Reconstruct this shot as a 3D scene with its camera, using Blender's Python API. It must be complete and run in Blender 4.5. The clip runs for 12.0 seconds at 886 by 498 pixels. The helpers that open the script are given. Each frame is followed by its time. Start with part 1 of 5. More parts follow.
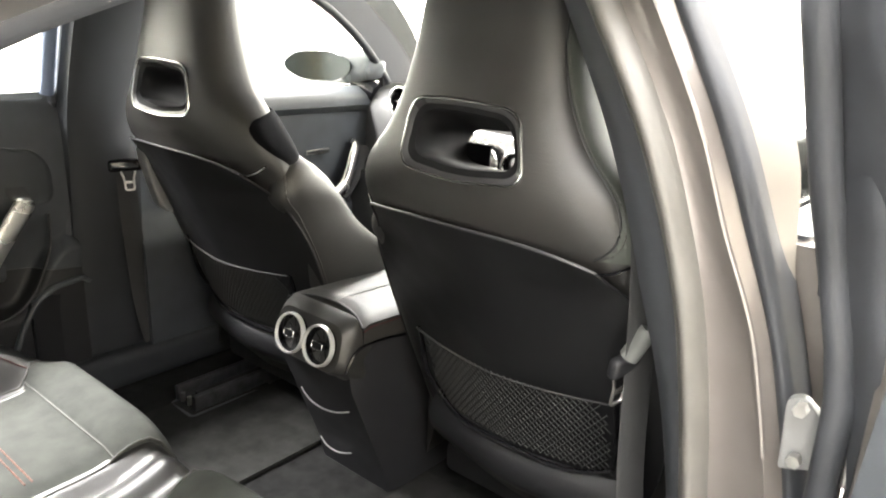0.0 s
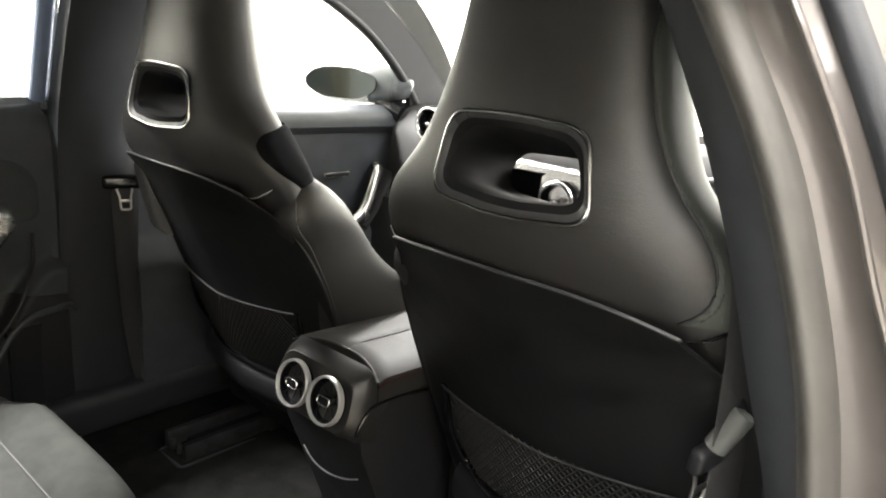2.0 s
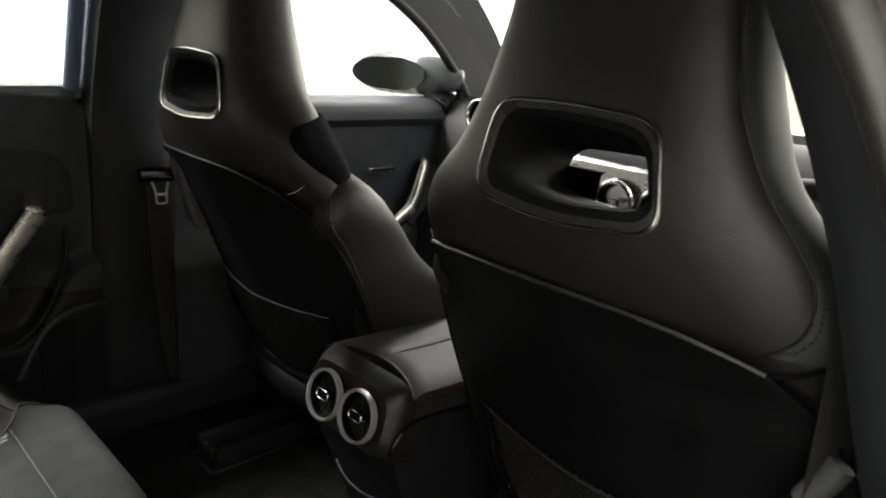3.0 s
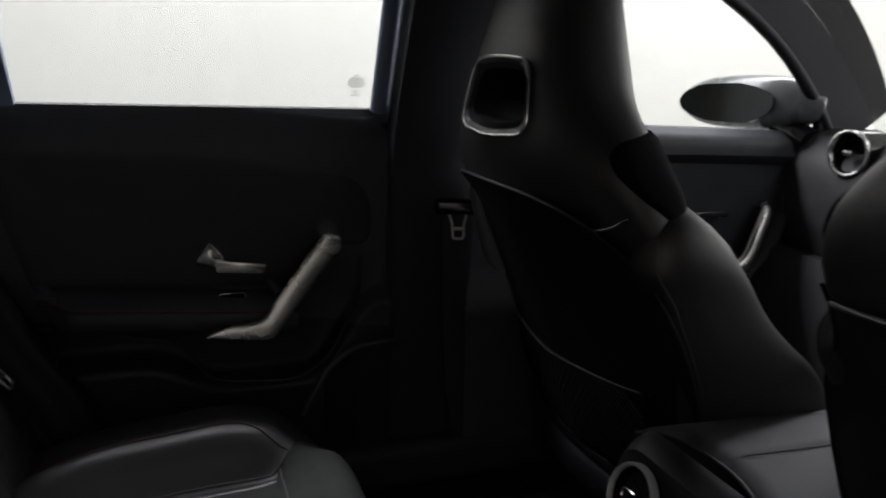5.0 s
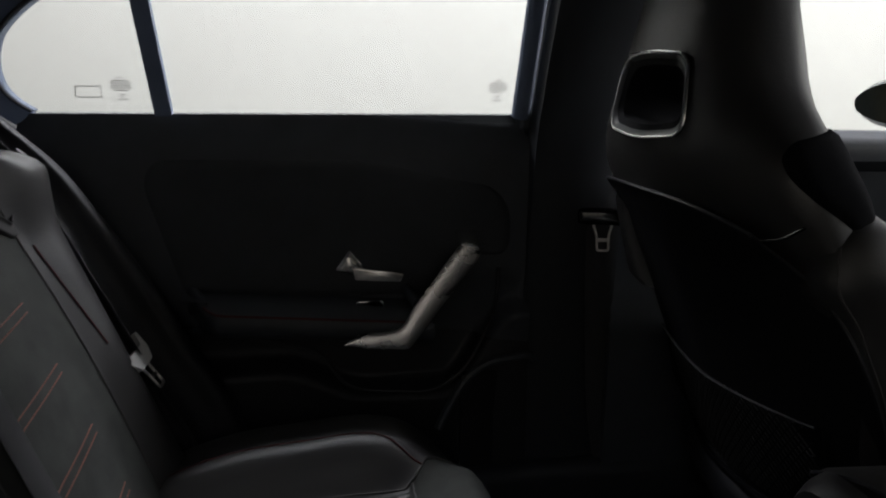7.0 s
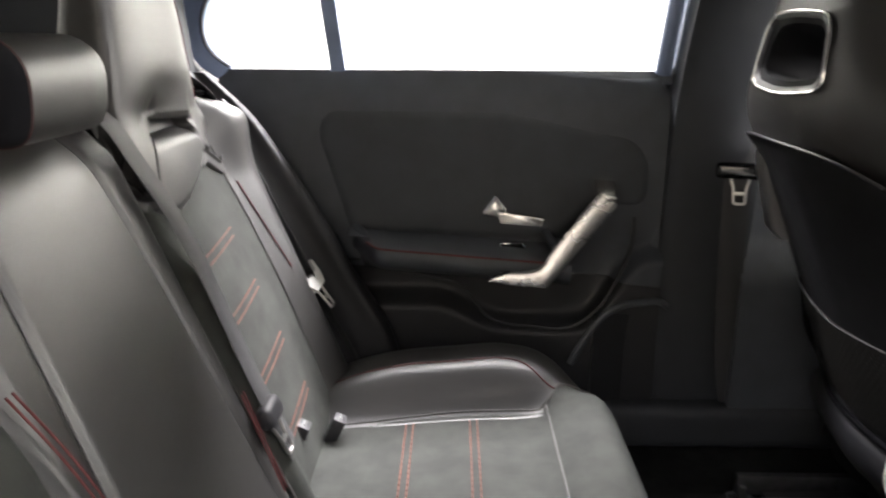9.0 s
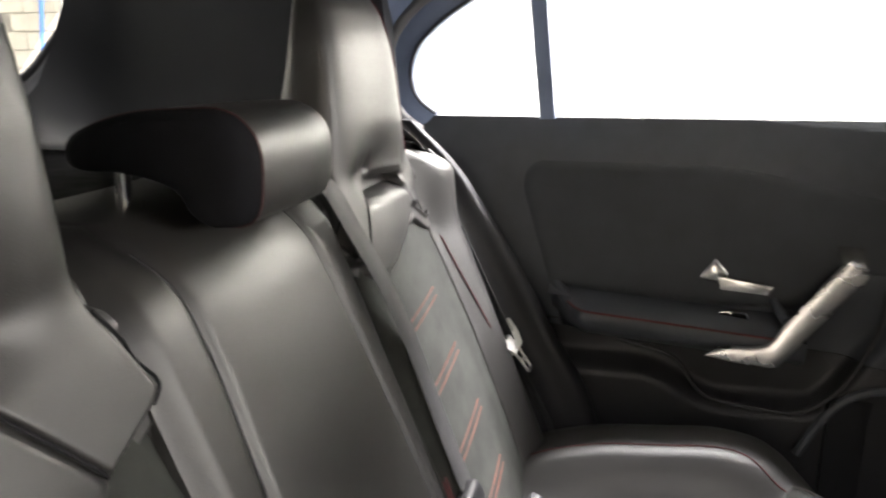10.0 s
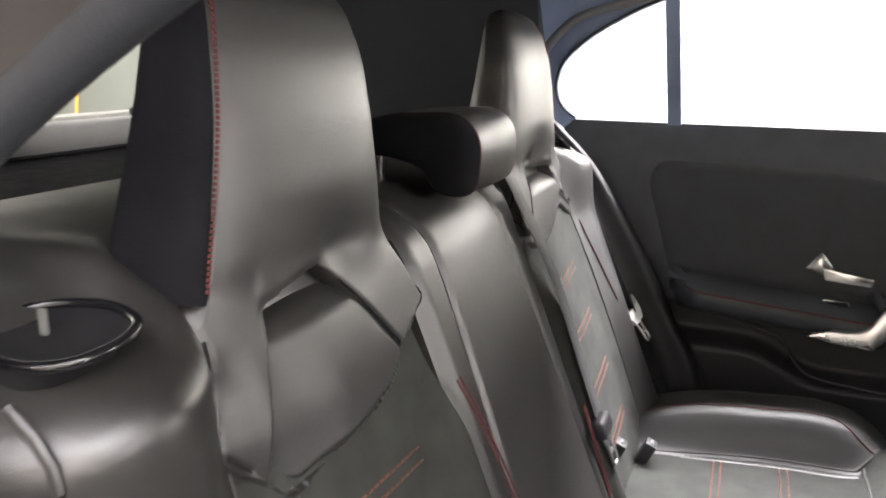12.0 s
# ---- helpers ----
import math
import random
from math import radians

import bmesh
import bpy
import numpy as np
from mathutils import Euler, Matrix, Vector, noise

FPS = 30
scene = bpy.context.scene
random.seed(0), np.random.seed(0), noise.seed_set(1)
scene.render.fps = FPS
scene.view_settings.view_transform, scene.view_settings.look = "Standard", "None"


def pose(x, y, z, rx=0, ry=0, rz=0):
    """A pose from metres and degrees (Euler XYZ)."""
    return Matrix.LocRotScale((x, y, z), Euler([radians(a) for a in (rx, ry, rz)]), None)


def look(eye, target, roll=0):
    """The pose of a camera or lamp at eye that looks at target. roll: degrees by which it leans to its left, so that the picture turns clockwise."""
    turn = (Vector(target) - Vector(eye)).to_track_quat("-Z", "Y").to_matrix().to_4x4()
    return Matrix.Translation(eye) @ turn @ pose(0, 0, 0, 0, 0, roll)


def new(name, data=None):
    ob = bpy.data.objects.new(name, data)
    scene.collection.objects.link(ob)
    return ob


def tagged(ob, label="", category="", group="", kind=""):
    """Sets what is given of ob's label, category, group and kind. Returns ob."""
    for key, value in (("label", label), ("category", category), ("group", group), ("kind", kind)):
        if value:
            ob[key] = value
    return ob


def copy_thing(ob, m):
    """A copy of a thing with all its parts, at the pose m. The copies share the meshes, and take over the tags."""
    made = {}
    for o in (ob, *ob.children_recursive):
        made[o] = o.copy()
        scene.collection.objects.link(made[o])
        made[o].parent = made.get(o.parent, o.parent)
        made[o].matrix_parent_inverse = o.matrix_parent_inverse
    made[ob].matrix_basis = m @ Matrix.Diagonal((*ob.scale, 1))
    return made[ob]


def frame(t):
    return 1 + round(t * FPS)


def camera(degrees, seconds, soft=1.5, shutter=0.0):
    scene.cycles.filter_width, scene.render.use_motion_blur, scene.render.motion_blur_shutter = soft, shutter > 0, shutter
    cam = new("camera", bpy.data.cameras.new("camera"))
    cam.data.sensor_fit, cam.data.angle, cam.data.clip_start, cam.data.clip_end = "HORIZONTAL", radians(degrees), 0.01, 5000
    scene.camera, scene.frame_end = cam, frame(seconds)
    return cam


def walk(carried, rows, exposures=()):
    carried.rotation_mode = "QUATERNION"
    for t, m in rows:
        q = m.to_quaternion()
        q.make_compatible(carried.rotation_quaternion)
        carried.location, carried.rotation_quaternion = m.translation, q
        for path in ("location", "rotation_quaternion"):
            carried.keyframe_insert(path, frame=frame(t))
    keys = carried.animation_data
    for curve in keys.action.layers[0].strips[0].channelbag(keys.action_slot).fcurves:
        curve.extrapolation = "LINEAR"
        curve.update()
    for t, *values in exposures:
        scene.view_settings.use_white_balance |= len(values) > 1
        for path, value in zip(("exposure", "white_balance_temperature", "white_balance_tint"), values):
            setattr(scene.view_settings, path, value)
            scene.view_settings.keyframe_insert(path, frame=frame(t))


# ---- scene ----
cam = camera(61.5, 12.0, soft=1.9, shutter=0.4)
PATH = [
    (0, (0.955, 0.038, 1.147), (-0.271, 1.495, 0.536), 2.3),
    (0.5, (0.912, 0.09, 1.146), (-0.325, 1.561, 0.591), 2.6),
    (1, (0.872, 0.12, 1.132), (-0.377, 1.594, 0.616), 3.1),
    (1.5, (0.842, 0.14, 1.123), (-0.418, 1.603, 0.603), 3.6),
    (2, (0.815, 0.166, 1.108), (-0.464, 1.605, 0.567), 4.0),
    (2.5, (0.79, 0.199, 1.095), (-0.523, 1.6, 0.534), 4.2),
    (2.7, (0.778, 0.215, 1.098), (-0.553, 1.596, 0.532), 4.1),
    (4.3, (0.623, 0.357, 1.04), (-1.068, 1.305, 0.549), 3.3),
    (4.5, (0.601, 0.357, 1.031), (-1.135, 1.225, 0.551), 3.1),
    (5, (0.553, 0.356, 1.019), (-1.269, 1.039, 0.556), 2.0),
    (5.5, (0.505, 0.355, 1.019), (-1.365, 0.902, 0.568), 1.5),
    (6, (0.475, 0.365, 1.023), (-1.422, 0.823, 0.585), 1.2),
    (6.5, (0.481, 0.366, 1.017), (-1.432, 0.762, 0.587), 1.0),
    (7, (0.509, 0.364, 1.001), (-1.416, 0.695, 0.569), 0.6),
    (7.2, (0.523, 0.367, 0.99), (-1.408, 0.66, 0.558), 0.6),
    (8.8, (0.632, 0.337, 1.0), (-1.289, 0.402, 0.447), 0.5),
    (9, (0.623, 0.337, 1.008), (-1.3, 0.313, 0.46), 0.3),
    (9.5, (0.584, 0.306, 1.023), (-1.331, 0.063, 0.5), -0.1),
    (10, (0.534, 0.268, 1.042), (-1.348, -0.2, 0.552), -0.2),
    (10.5, (0.531, 0.246, 1.055), (-1.301, -0.403, 0.583), 0.5),
    (11, (0.59, 0.243, 1.051), (-1.199, -0.509, 0.57), 1.0),
    (11.5, (0.67, 0.245, 1.053), (-1.109, -0.527, 0.563), 0.9),
    (12, (0.777, 0.264, 1.063), (-1.022, -0.458, 0.571), 0.7),
]
EXPOSURES = [(0.0, 3.0, 6450, 10), (0.5, 2.95, 6450, 10), (1.5, 2.65, 6450, 10), (2.0, 2.1, 6450, 10), (2.5, 1.35, 6450, 10), (4.5, -0.75, 5920, 14), (5.0, -0.8, 5920, 14), (5.5, 0.75, 5920, 10), (6.0, 0.1, 5920, 12), (6.5, -0.7, 5920, 14), (7.2, -0.9, 5900, 14), (8.8, 1.85, 6250, 16), (9.5, 2.1, 6300, 15), (10.5, 2.15, 6400, 15), (12.0, 2.15, 6250, 17)]
walk(cam, [(t, look(eye, target, roll)) for t, eye, target, roll in PATH], EXPOSURES)

# ---- world and lights ----
world = bpy.data.worlds.new("world")
scene.world = world
world.use_nodes = True
world.node_tree.nodes["Background"].inputs[0].default_value = (0.9, 0.95, 1.0, 1)
world.node_tree.nodes["Background"].inputs[1].default_value = 0.025


def area_lamp(name, place, target, sx, sy, power, colour):
    data = bpy.data.lights.new(name, "AREA")
    data.shape, data.size, data.size_y, data.energy, data.color = "RECTANGLE", sx, sy, power, colour
    ob = new(name, data)
    ob.matrix_world = look(place, target)
    return ob


LAMPS = [  # unseen ceiling panels, added as fill: x, y, length across, length along, watts
    (-2.1, 1.75, 0.7, 6.0, 455),
    (1.55, 0.6, 1.3, 4.0, 70),
    (3.6, 0.8, 1.3, 5.0, 50),
    (0.8, -2.9, 3.0, 0.6, 25),
]
for lx, ly, sx, sy, watts in LAMPS:
    area_lamp("ceiling_fill", (lx, ly, 3.08), (lx, ly, 0), sx, sy, watts, (1.0, 0.975, 0.945))
# unseen panel before the closed north wall, added to light the bench from ahead
area_lamp("front_fill", (0.2, 6.1, 1.75), (0.2, 0.0, 1.35), 7.0, 2.6, 330, (1.0, 0.97, 0.91))


# ---- materials ----
def surface(name, base, rough=0.5, metal=0.0, vary=0.25, scale=18.0, grain=500.0, bump=0.15, depth=0.0006, kind="noise",
            coat=0.0, spec=0.5, rough_vary=0.12, wrinkle=0.0):
    m = bpy.data.materials.new(name)
    m.use_nodes = True
    nt = m.node_tree
    b = nt.nodes["Principled BSDF"]
    link = nt.links.new
    tc = nt.nodes.new("ShaderNodeTexCoord")
    big = nt.nodes.new("ShaderNodeTexNoise")
    big.inputs["Scale"].default_value, big.inputs["Detail"].default_value = scale, 4
    link(tc.outputs["Object"], big.inputs["Vector"])
    ramp = nt.nodes.new("ShaderNodeValToRGB")
    lo = [c * (1 - vary) for c in base]
    hi = [min(1, c * (1 + vary)) for c in base]
    ramp.color_ramp.elements[0].position, ramp.color_ramp.elements[1].position = 0.3, 0.7
    ramp.color_ramp.elements[0].color, ramp.color_ramp.elements[1].color = (*lo, 1), (*hi, 1)
    link(big.outputs["Fac"], ramp.inputs["Fac"])
    link(ramp.outputs["Color"], b.inputs["Base Color"])
    rr = nt.nodes.new("ShaderNodeMapRange")
    rr.inputs["To Min"].default_value, rr.inputs["To Max"].default_value = rough - rough_vary, min(1, rough + rough_vary)
    link(big.outputs["Fac"], rr.inputs["Value"])
    link(rr.outputs["Result"], b.inputs["Roughness"])
    b.inputs["Metallic"].default_value = metal
    b.inputs["Specular IOR Level"].default_value = spec
    b.inputs["Coat Weight"].default_value = coat
    if kind == "voronoi":
        fine = nt.nodes.new("ShaderNodeTexVoronoi")
        out = fine.outputs["Distance"]
    else:
        fine = nt.nodes.new("ShaderNodeTexNoise")
        fine.inputs["Detail"].default_value = 3
        out = fine.outputs["Fac"]
    fine.inputs["Scale"].default_value = grain
    link(tc.outputs["Object"], fine.inputs["Vector"])
    bp = nt.nodes.new("ShaderNodeBump")
    bp.inputs["Strength"].default_value, bp.inputs["Distance"].default_value = bump, depth
    link(out, bp.inputs["Height"])
    if wrinkle:
        soft = nt.nodes.new("ShaderNodeTexNoise")
        soft.inputs["Scale"].default_value, soft.inputs["Detail"].default_value, soft.inputs["Distortion"].default_value = 38, 5, 1.2
        creased = nt.nodes.new("ShaderNodeMapping")
        creased.inputs["Scale"].default_value = (0.6, 0.6, 2.0)  # creases run across
        link(tc.outputs["Object"], creased.inputs["Vector"])
        link(creased.outputs["Vector"], soft.inputs["Vector"])
        wb = nt.nodes.new("ShaderNodeBump")
        wb.inputs["Strength"].default_value, wb.inputs["Distance"].default_value = wrinkle, 0.0022
        link(soft.outputs["Fac"], wb.inputs["Height"])
        link(wb.outputs["Normal"], bp.inputs["Normal"])
    link(bp.outputs["Normal"], b.inputs["Normal"])
    return m


def glass(name, tint=(0.76, 0.765, 0.74), gloss=0.10):
    m = bpy.data.materials.new(name)
    m.use_nodes = True
    nt = m.node_tree
    nt.nodes.remove(nt.nodes["Principled BSDF"])
    clear, shine, mix, fr, sq, ma = (nt.nodes.new("ShaderNode" + k) for k in ("BsdfTransparent", "BsdfGlossy", "MixShader", "LayerWeight", "Math", "Math"))
    clear.inputs[0].default_value = (*tint, 1)
    shine.inputs["Roughness"].default_value = 0.02
    sq.operation, sq.inputs[1].default_value = "POWER", 5.0
    ma.operation, ma.inputs[1].default_value, ma.inputs[2].default_value = "MULTIPLY_ADD", 0.85, 0.03
    nt.links.new(fr.outputs["Facing"], sq.inputs[0])
    nt.links.new(sq.outputs[0], ma.inputs[0])
    nt.links.new(ma.outputs[0], mix.inputs[0])
    nt.links.new(clear.outputs[0], mix.inputs[1])
    nt.links.new(shine.outputs[0], mix.inputs[2])
    nt.links.new(mix.outputs[0], nt.nodes["Material Output"].inputs["Surface"])
    return m


M = {
    "leather": surface("black_leather", (0.019, 0.018, 0.017), 0.45, spec=0.75, wrinkle=0.10, grain=700, bump=0.32, depth=0.0004, kind="voronoi", vary=0.2, scale=9),
    "rear_leather": surface("rear_leather", (0.019, 0.018, 0.0168), 0.43, spec=0.85, wrinkle=0.13, grain=900, bump=0.20, depth=0.0004, kind="voronoi", vary=0.28, scale=7, rough_vary=0.15),
    "lid_leather": surface("lid_leather", (0.021, 0.020, 0.018), 0.62, spec=0.6, wrinkle=0.05, grain=800, bump=0.25, depth=0.0004, kind="voronoi", vary=0.15, scale=9),
    "suede": surface("grey_suede", (0.035, 0.037, 0.033), 0.95, grain=900, bump=0.5, depth=0.001, vary=0.26, scale=26, spec=0.25),
    "dark_suede": surface("dark_suede", (0.010, 0.010, 0.0115), 0.95, grain=900, bump=0.5, depth=0.001, vary=0.3, scale=14, spec=0.06),
    "dark_cloth": surface("dark_cloth", (0.042, 0.046, 0.051), 0.7, grain=900, bump=0.4, depth=0.0006, vary=0.15, scale=20),
    # black leather under strong light: the lit grey is in the base colour
    "side_leather": surface("lit_black_leather", (0.058, 0.064, 0.055), 0.6, grain=800, bump=0.3, depth=0.0004, kind="voronoi", vary=0.12, scale=9),
    "bevel": surface("grey_bevel", (0.05, 0.05, 0.052), 0.30, vary=0.08, bump=0.02),
    "liner": surface("matt_liner", (0.012, 0.012, 0.013), 0.85, spec=0.15, grain=900, bump=0.2, depth=0.0003, vary=0.15),
    "rail": surface("dark_rail_steel", (0.22, 0.22, 0.23), 0.38, metal=1.0, vary=0.2, scale=60, grain=300, bump=0.15),
    "panel": surface("matt_black_plastic", (0.012, 0.012, 0.014), 0.55, grain=900, bump=0.25, depth=0.0003, vary=0.15),
    "seat_panel": surface("hard_seat_panel", (0.0085, 0.0085, 0.0095), 0.5, spec=0.32, grain=900, bump=0.25, depth=0.0003, vary=0.15),
    "trim": surface("soft_touch_trim", (0.048, 0.053, 0.061), 0.52, grain=700, bump=0.3, depth=0.0004, kind="voronoi", vary=0.15),
    "pillar": surface("pillar_trim", (0.020, 0.022, 0.026), 0.6, grain=700, bump=0.25, depth=0.0004, vary=0.15),
    # window bloom is put into this brightened blue base colour
    "frame": surface("bloom_tinted_frame", (0.190, 0.235, 0.345), 0.5, grain=700, bump=0.15, depth=0.0003, vary=0.12),
    "headliner": surface("headliner_cloth", (0.06, 0.06, 0.062), 0.95, grain=900, bump=0.4, depth=0.0006, vary=0.15, spec=0.1),
    "carpet": surface("black_carpet", (0.016, 0.016, 0.016), 1.0, grain=700, bump=1.0, depth=0.003, vary=0.35, scale=30, spec=0.05, rough_vary=0),
    "mat": surface("floor_mat", (0.024, 0.024, 0.023), 1.0, grain=600, bump=1.0, depth=0.003, vary=0.3, scale=25, spec=0.05, rough_vary=0),
    "gloss": surface("gloss_black", (0.008, 0.008, 0.009), 0.12, rough_vary=0.03, bump=0.02, vary=0.1),
    "chrome": surface("chrome", (0.78, 0.78, 0.77), 0.12, metal=1.0, vary=0.04, bump=0.03, rough_vary=0.04),
    "satin": surface("satin_silver", (0.74, 0.725, 0.71), 0.26, metal=1.0, vary=0.06, grain=1200, bump=0.12, depth=0.0002, rough_vary=0.05),
    "frame_metal": surface("brushed_frame_metal", (0.56, 0.56, 0.55), 0.22, metal=1.0, vary=0.06, bump=0.05, rough_vary=0.05),
    "dark_red": surface("dull_red_piping", (0.036, 0.009, 0.008), 0.7, grain=1500, bump=0.4, vary=0.2),
    "red": surface("red_thread", (0.070, 0.010, 0.010), 0.75, grain=1500, bump=0.4, vary=0.2),
    "orange": surface("orange_thread", (0.12, 0.042, 0.028), 0.75, grain=1500, bump=0.4, vary=0.2),
    "thread": surface("dark_thread", (0.05, 0.048, 0.045), 0.7, grain=1500, bump=0.4),
    "belt": surface("belt_webbing", (0.030, 0.030, 0.031), 0.7, grain=1100, bump=0.6, depth=0.0006, vary=0.12),
    "belt_plastic": surface("belt_plastic", (0.13, 0.135, 0.13), 0.45, grain=800, bump=0.1),
    "rubber": surface("rubber_seal", (0.028, 0.030, 0.035), 0.6, grain=600, bump=0.25, depth=0.0006, vary=0.2),
    # gloss reflection of the cream wall, put in as base colour
    "strip": surface("reflected_wall_strip", (0.150, 0.136, 0.118), 0.5, vary=0.05, grain=700, bump=0.05),
    "grey_seal": surface("grey_door_seal", (0.105, 0.100, 0.092), 0.5, grain=600, bump=0.2, depth=0.0005, vary=0.12),
    "paint": surface("taupe_metallic_paint", (0.155, 0.140, 0.131), 0.34, metal=0.45, grain=2500, bump=0.05, depth=0.0002, vary=0.06, coat=0.8, rough_vary=0.05),
    "steel": surface("zinc_steel", (0.42, 0.415, 0.40), 0.38, metal=1.0, vary=0.15, scale=60, grain=300, bump=0.15),
    "net": surface("net_cord", (0.022, 0.022, 0.022), 0.7, grain=1500, bump=0.3),
    "pull_metal": surface("satin_pull_metal", (0.50, 0.495, 0.50), 0.28, metal=1.0, vary=0.06, grain=1200, bump=0.12, depth=0.0002, rough_vary=0.05),
    "ring_metal": surface("pale_ring_metal", (0.60, 0.60, 0.59), 0.40, metal=0.5, vary=0.05, bump=0.03, rough_vary=0.05),
    "bevel_light": surface("bright_lip", (0.15, 0.15, 0.15), 0.3, vary=0.06, bump=0.02),
    "seal_grey": surface("pale_rubber", (0.17, 0.17, 0.175), 0.55, grain=700, bump=0.15, vary=0.1),
    "board": surface("grey_green_board", (0.20, 0.215, 0.195), 0.6, vary=0.1, scale=3.0),
    "yellow": surface("yellow_paint", (0.62, 0.42, 0.05), 0.4),
    "grey_trim": surface("light_trim", (0.30, 0.30, 0.29), 0.6, grain=700, bump=0.2, vary=0.1),
    "wall": surface("white_wall", (0.84, 0.83, 0.80), 0.8, vary=0.03, scale=0.8, grain=60, bump=0.0, depth=0.002),
    "cream_wall": surface("cream_wall", (0.62, 0.575, 0.49), 0.7, vary=0.05, scale=0.8, grain=60, bump=0.05, depth=0.002),
    "ceiling": surface("white_ceiling", (0.8, 0.8, 0.78), 0.8, vary=0.04, scale=1, grain=60, bump=0.05),
    "concrete": surface("grey_floor", (0.26, 0.26, 0.25), 0.35, vary=0.12, scale=1.2, grain=90, bump=0.15, depth=0.002),
    "light_ledge": surface("pale_ledge", (0.55, 0.55, 0.53), 0.4, grain=500, bump=0.1, vary=0.05),
    "grout": surface("grey_grout", (0.20, 0.19, 0.17), 0.9, grain=200),
    "yellow": surface("yellow_paint", (0.55, 0.33, 0.05), 0.5),
    "tile": surface("white_tile", (0.42, 0.395, 0.34), 0.25, vary=0.05, scale=3, grain=40, bump=0.03),
    "blue": surface("blue_paint", (0.05, 0.16, 0.50), 0.5),
    "ink": surface("etched_mark", (0.20, 0.20, 0.20), 0.8),
    "white_body": surface("white_car_paint", (0.80, 0.80, 0.78), 0.25, vary=0.02, bump=0.0, coat=0.5),
    "glass": glass("window_glass"),
    "housing": surface("dark_gloss_housing", (0.13, 0.14, 0.15), 0.25, vary=0.1, bump=0.02, coat=0.5),
    "mirror": surface("mirror_glass", (0.085, 0.095, 0.10), 0.08, metal=1.0, vary=0.01, bump=0.0, rough_vary=0.01),
    "dash": surface("dashboard_soft", (0.03, 0.03, 0.03), 0.6, grain=600, bump=0.3),
}


# ---- mesh tools ----
def part(name, bm, material, parent=None, label="", sharp=42, mesh=None):
    if mesh is None:
        bmesh.ops.recalc_face_normals(bm, faces=bm.faces)
        limit = radians(sharp)
        for f in bm.faces:
            f.smooth = True
        for e in bm.edges:
            if len(e.link_faces) == 2 and e.calc_face_angle(0) > limit:
                e.smooth = False
        mesh = bpy.data.meshes.new(name)
        bm.to_mesh(mesh)
        bm.free()
        mesh.materials.append(M[material])
    ob = new(name, mesh)
    if parent is not None:
        ob.parent = parent
    if label:
        tagged(ob, label)
    return ob


def empty(name, label, category, group="", kind=""):
    return tagged(new(name), label, category, group, kind)


def curve_fn(keys):
    """Smooth interpolation of rows (t, a, b, ...)."""
    a = np.array(keys, float)
    t, v = a[:, 0], a[:, 1:]
    d = np.gradient(v, t, axis=0)

    def fn(x):
        x = min(max(x, t[0]), t[-1])
        i = min(int(np.searchsorted(t, x, "right")) - 1, len(t) - 2)
        h = t[i + 1] - t[i]
        u = (x - t[i]) / h
        return (2 * u**3 - 3 * u**2 + 1) * v[i] + (u**3 - 2 * u**2 + u) * h * d[i] + (-2 * u**3 + 3 * u**2) * v[i + 1] + (u**3 - u**2) * h * d[i + 1]
    return fn


def smooth_path(points, n=40):
    pts = [Vector(p) for p in points]
    s = [0.0]
    for a, b in zip(pts, pts[1:]):
        s.append(s[-1] + max((b - a).length, 1e-6))
    fn = curve_fn([(k, *p) for k, p in zip(s, pts)])
    return [Vector(fn(s[-1] * i / (n - 1))) for i in range(n)]


def loft(rings, bm=None, cap=True):
    bm = bm or bmesh.new()
    rows = [[bm.verts.new(p) for p in r] for r in rings]
    n = len(rows[0])
    for a, b in zip(rows, rows[1:]):
        for i in range(n):
            bm.faces.new((a[i], a[(i + 1) % n], b[(i + 1) % n], b[i]))
    if cap:
        bm.faces.new(list(reversed(rows[0])))
        bm.faces.new(rows[-1])
    return bm


def tube(points, r, sides=8, bm=None, flat=1.0, up=(0, 0, 1), closed=False, taper=None):
    """A cord along points; flat squeezes it along the up side."""
    pts = [Vector(p) for p in points]
    n = len(pts)
    rings = []
    for i, p in enumerate(pts):
        if closed:
            d = pts[(i + 1) % n] - pts[i - 1]
        else:
            d = pts[min(i + 1, n - 1)] - pts[max(i - 1, 0)]
        d.normalize()
        side = d.cross(Vector(up))
        if side.length < 1e-4:
            side = d.cross(Vector((1, 0, 0)))
        side.normalize()
        top = side.cross(d)
        k = taper(i / (n - 1)) if taper else 1.0
        rings.append([p + (side * math.cos(a) + top * math.sin(a) * flat) * r * k for a in (2 * math.pi * j / sides for j in range(sides))])
    if closed:
        rings.append(rings[0])
        bm = bm or bmesh.new()
        rows = [[bm.verts.new(q) for q in rr] for rr in rings[:-1]]
        rows.append(rows[0])
        for a, b in zip(rows, rows[1:]):
            for i in range(sides):
                bm.faces.new((a[i], a[(i + 1) % sides], b[(i + 1) % sides], b[i]))
        return bm
    return loft(rings, bm)


def strap(points, width, thick, across, bm=None):
    """A flat band along points; across: the direction of its width."""
    pts = [Vector(p) for p in points]
    rings = []
    for i, p in enumerate(pts):
        d = (pts[min(i + 1, len(pts) - 1)] - pts[max(i - 1, 0)]).normalized()
        w = Vector(across)
        w = (w - d * w.dot(d)).normalized()
        t = d.cross(w)
        w, t = w * width / 2, t * thick / 2
        rings.append([p + w * 0.96 + t, p + w, p + w * 0.96 - t, p - w * 0.96 - t, p - w, p - w * 0.96 + t])
    return loft(rings, bm)


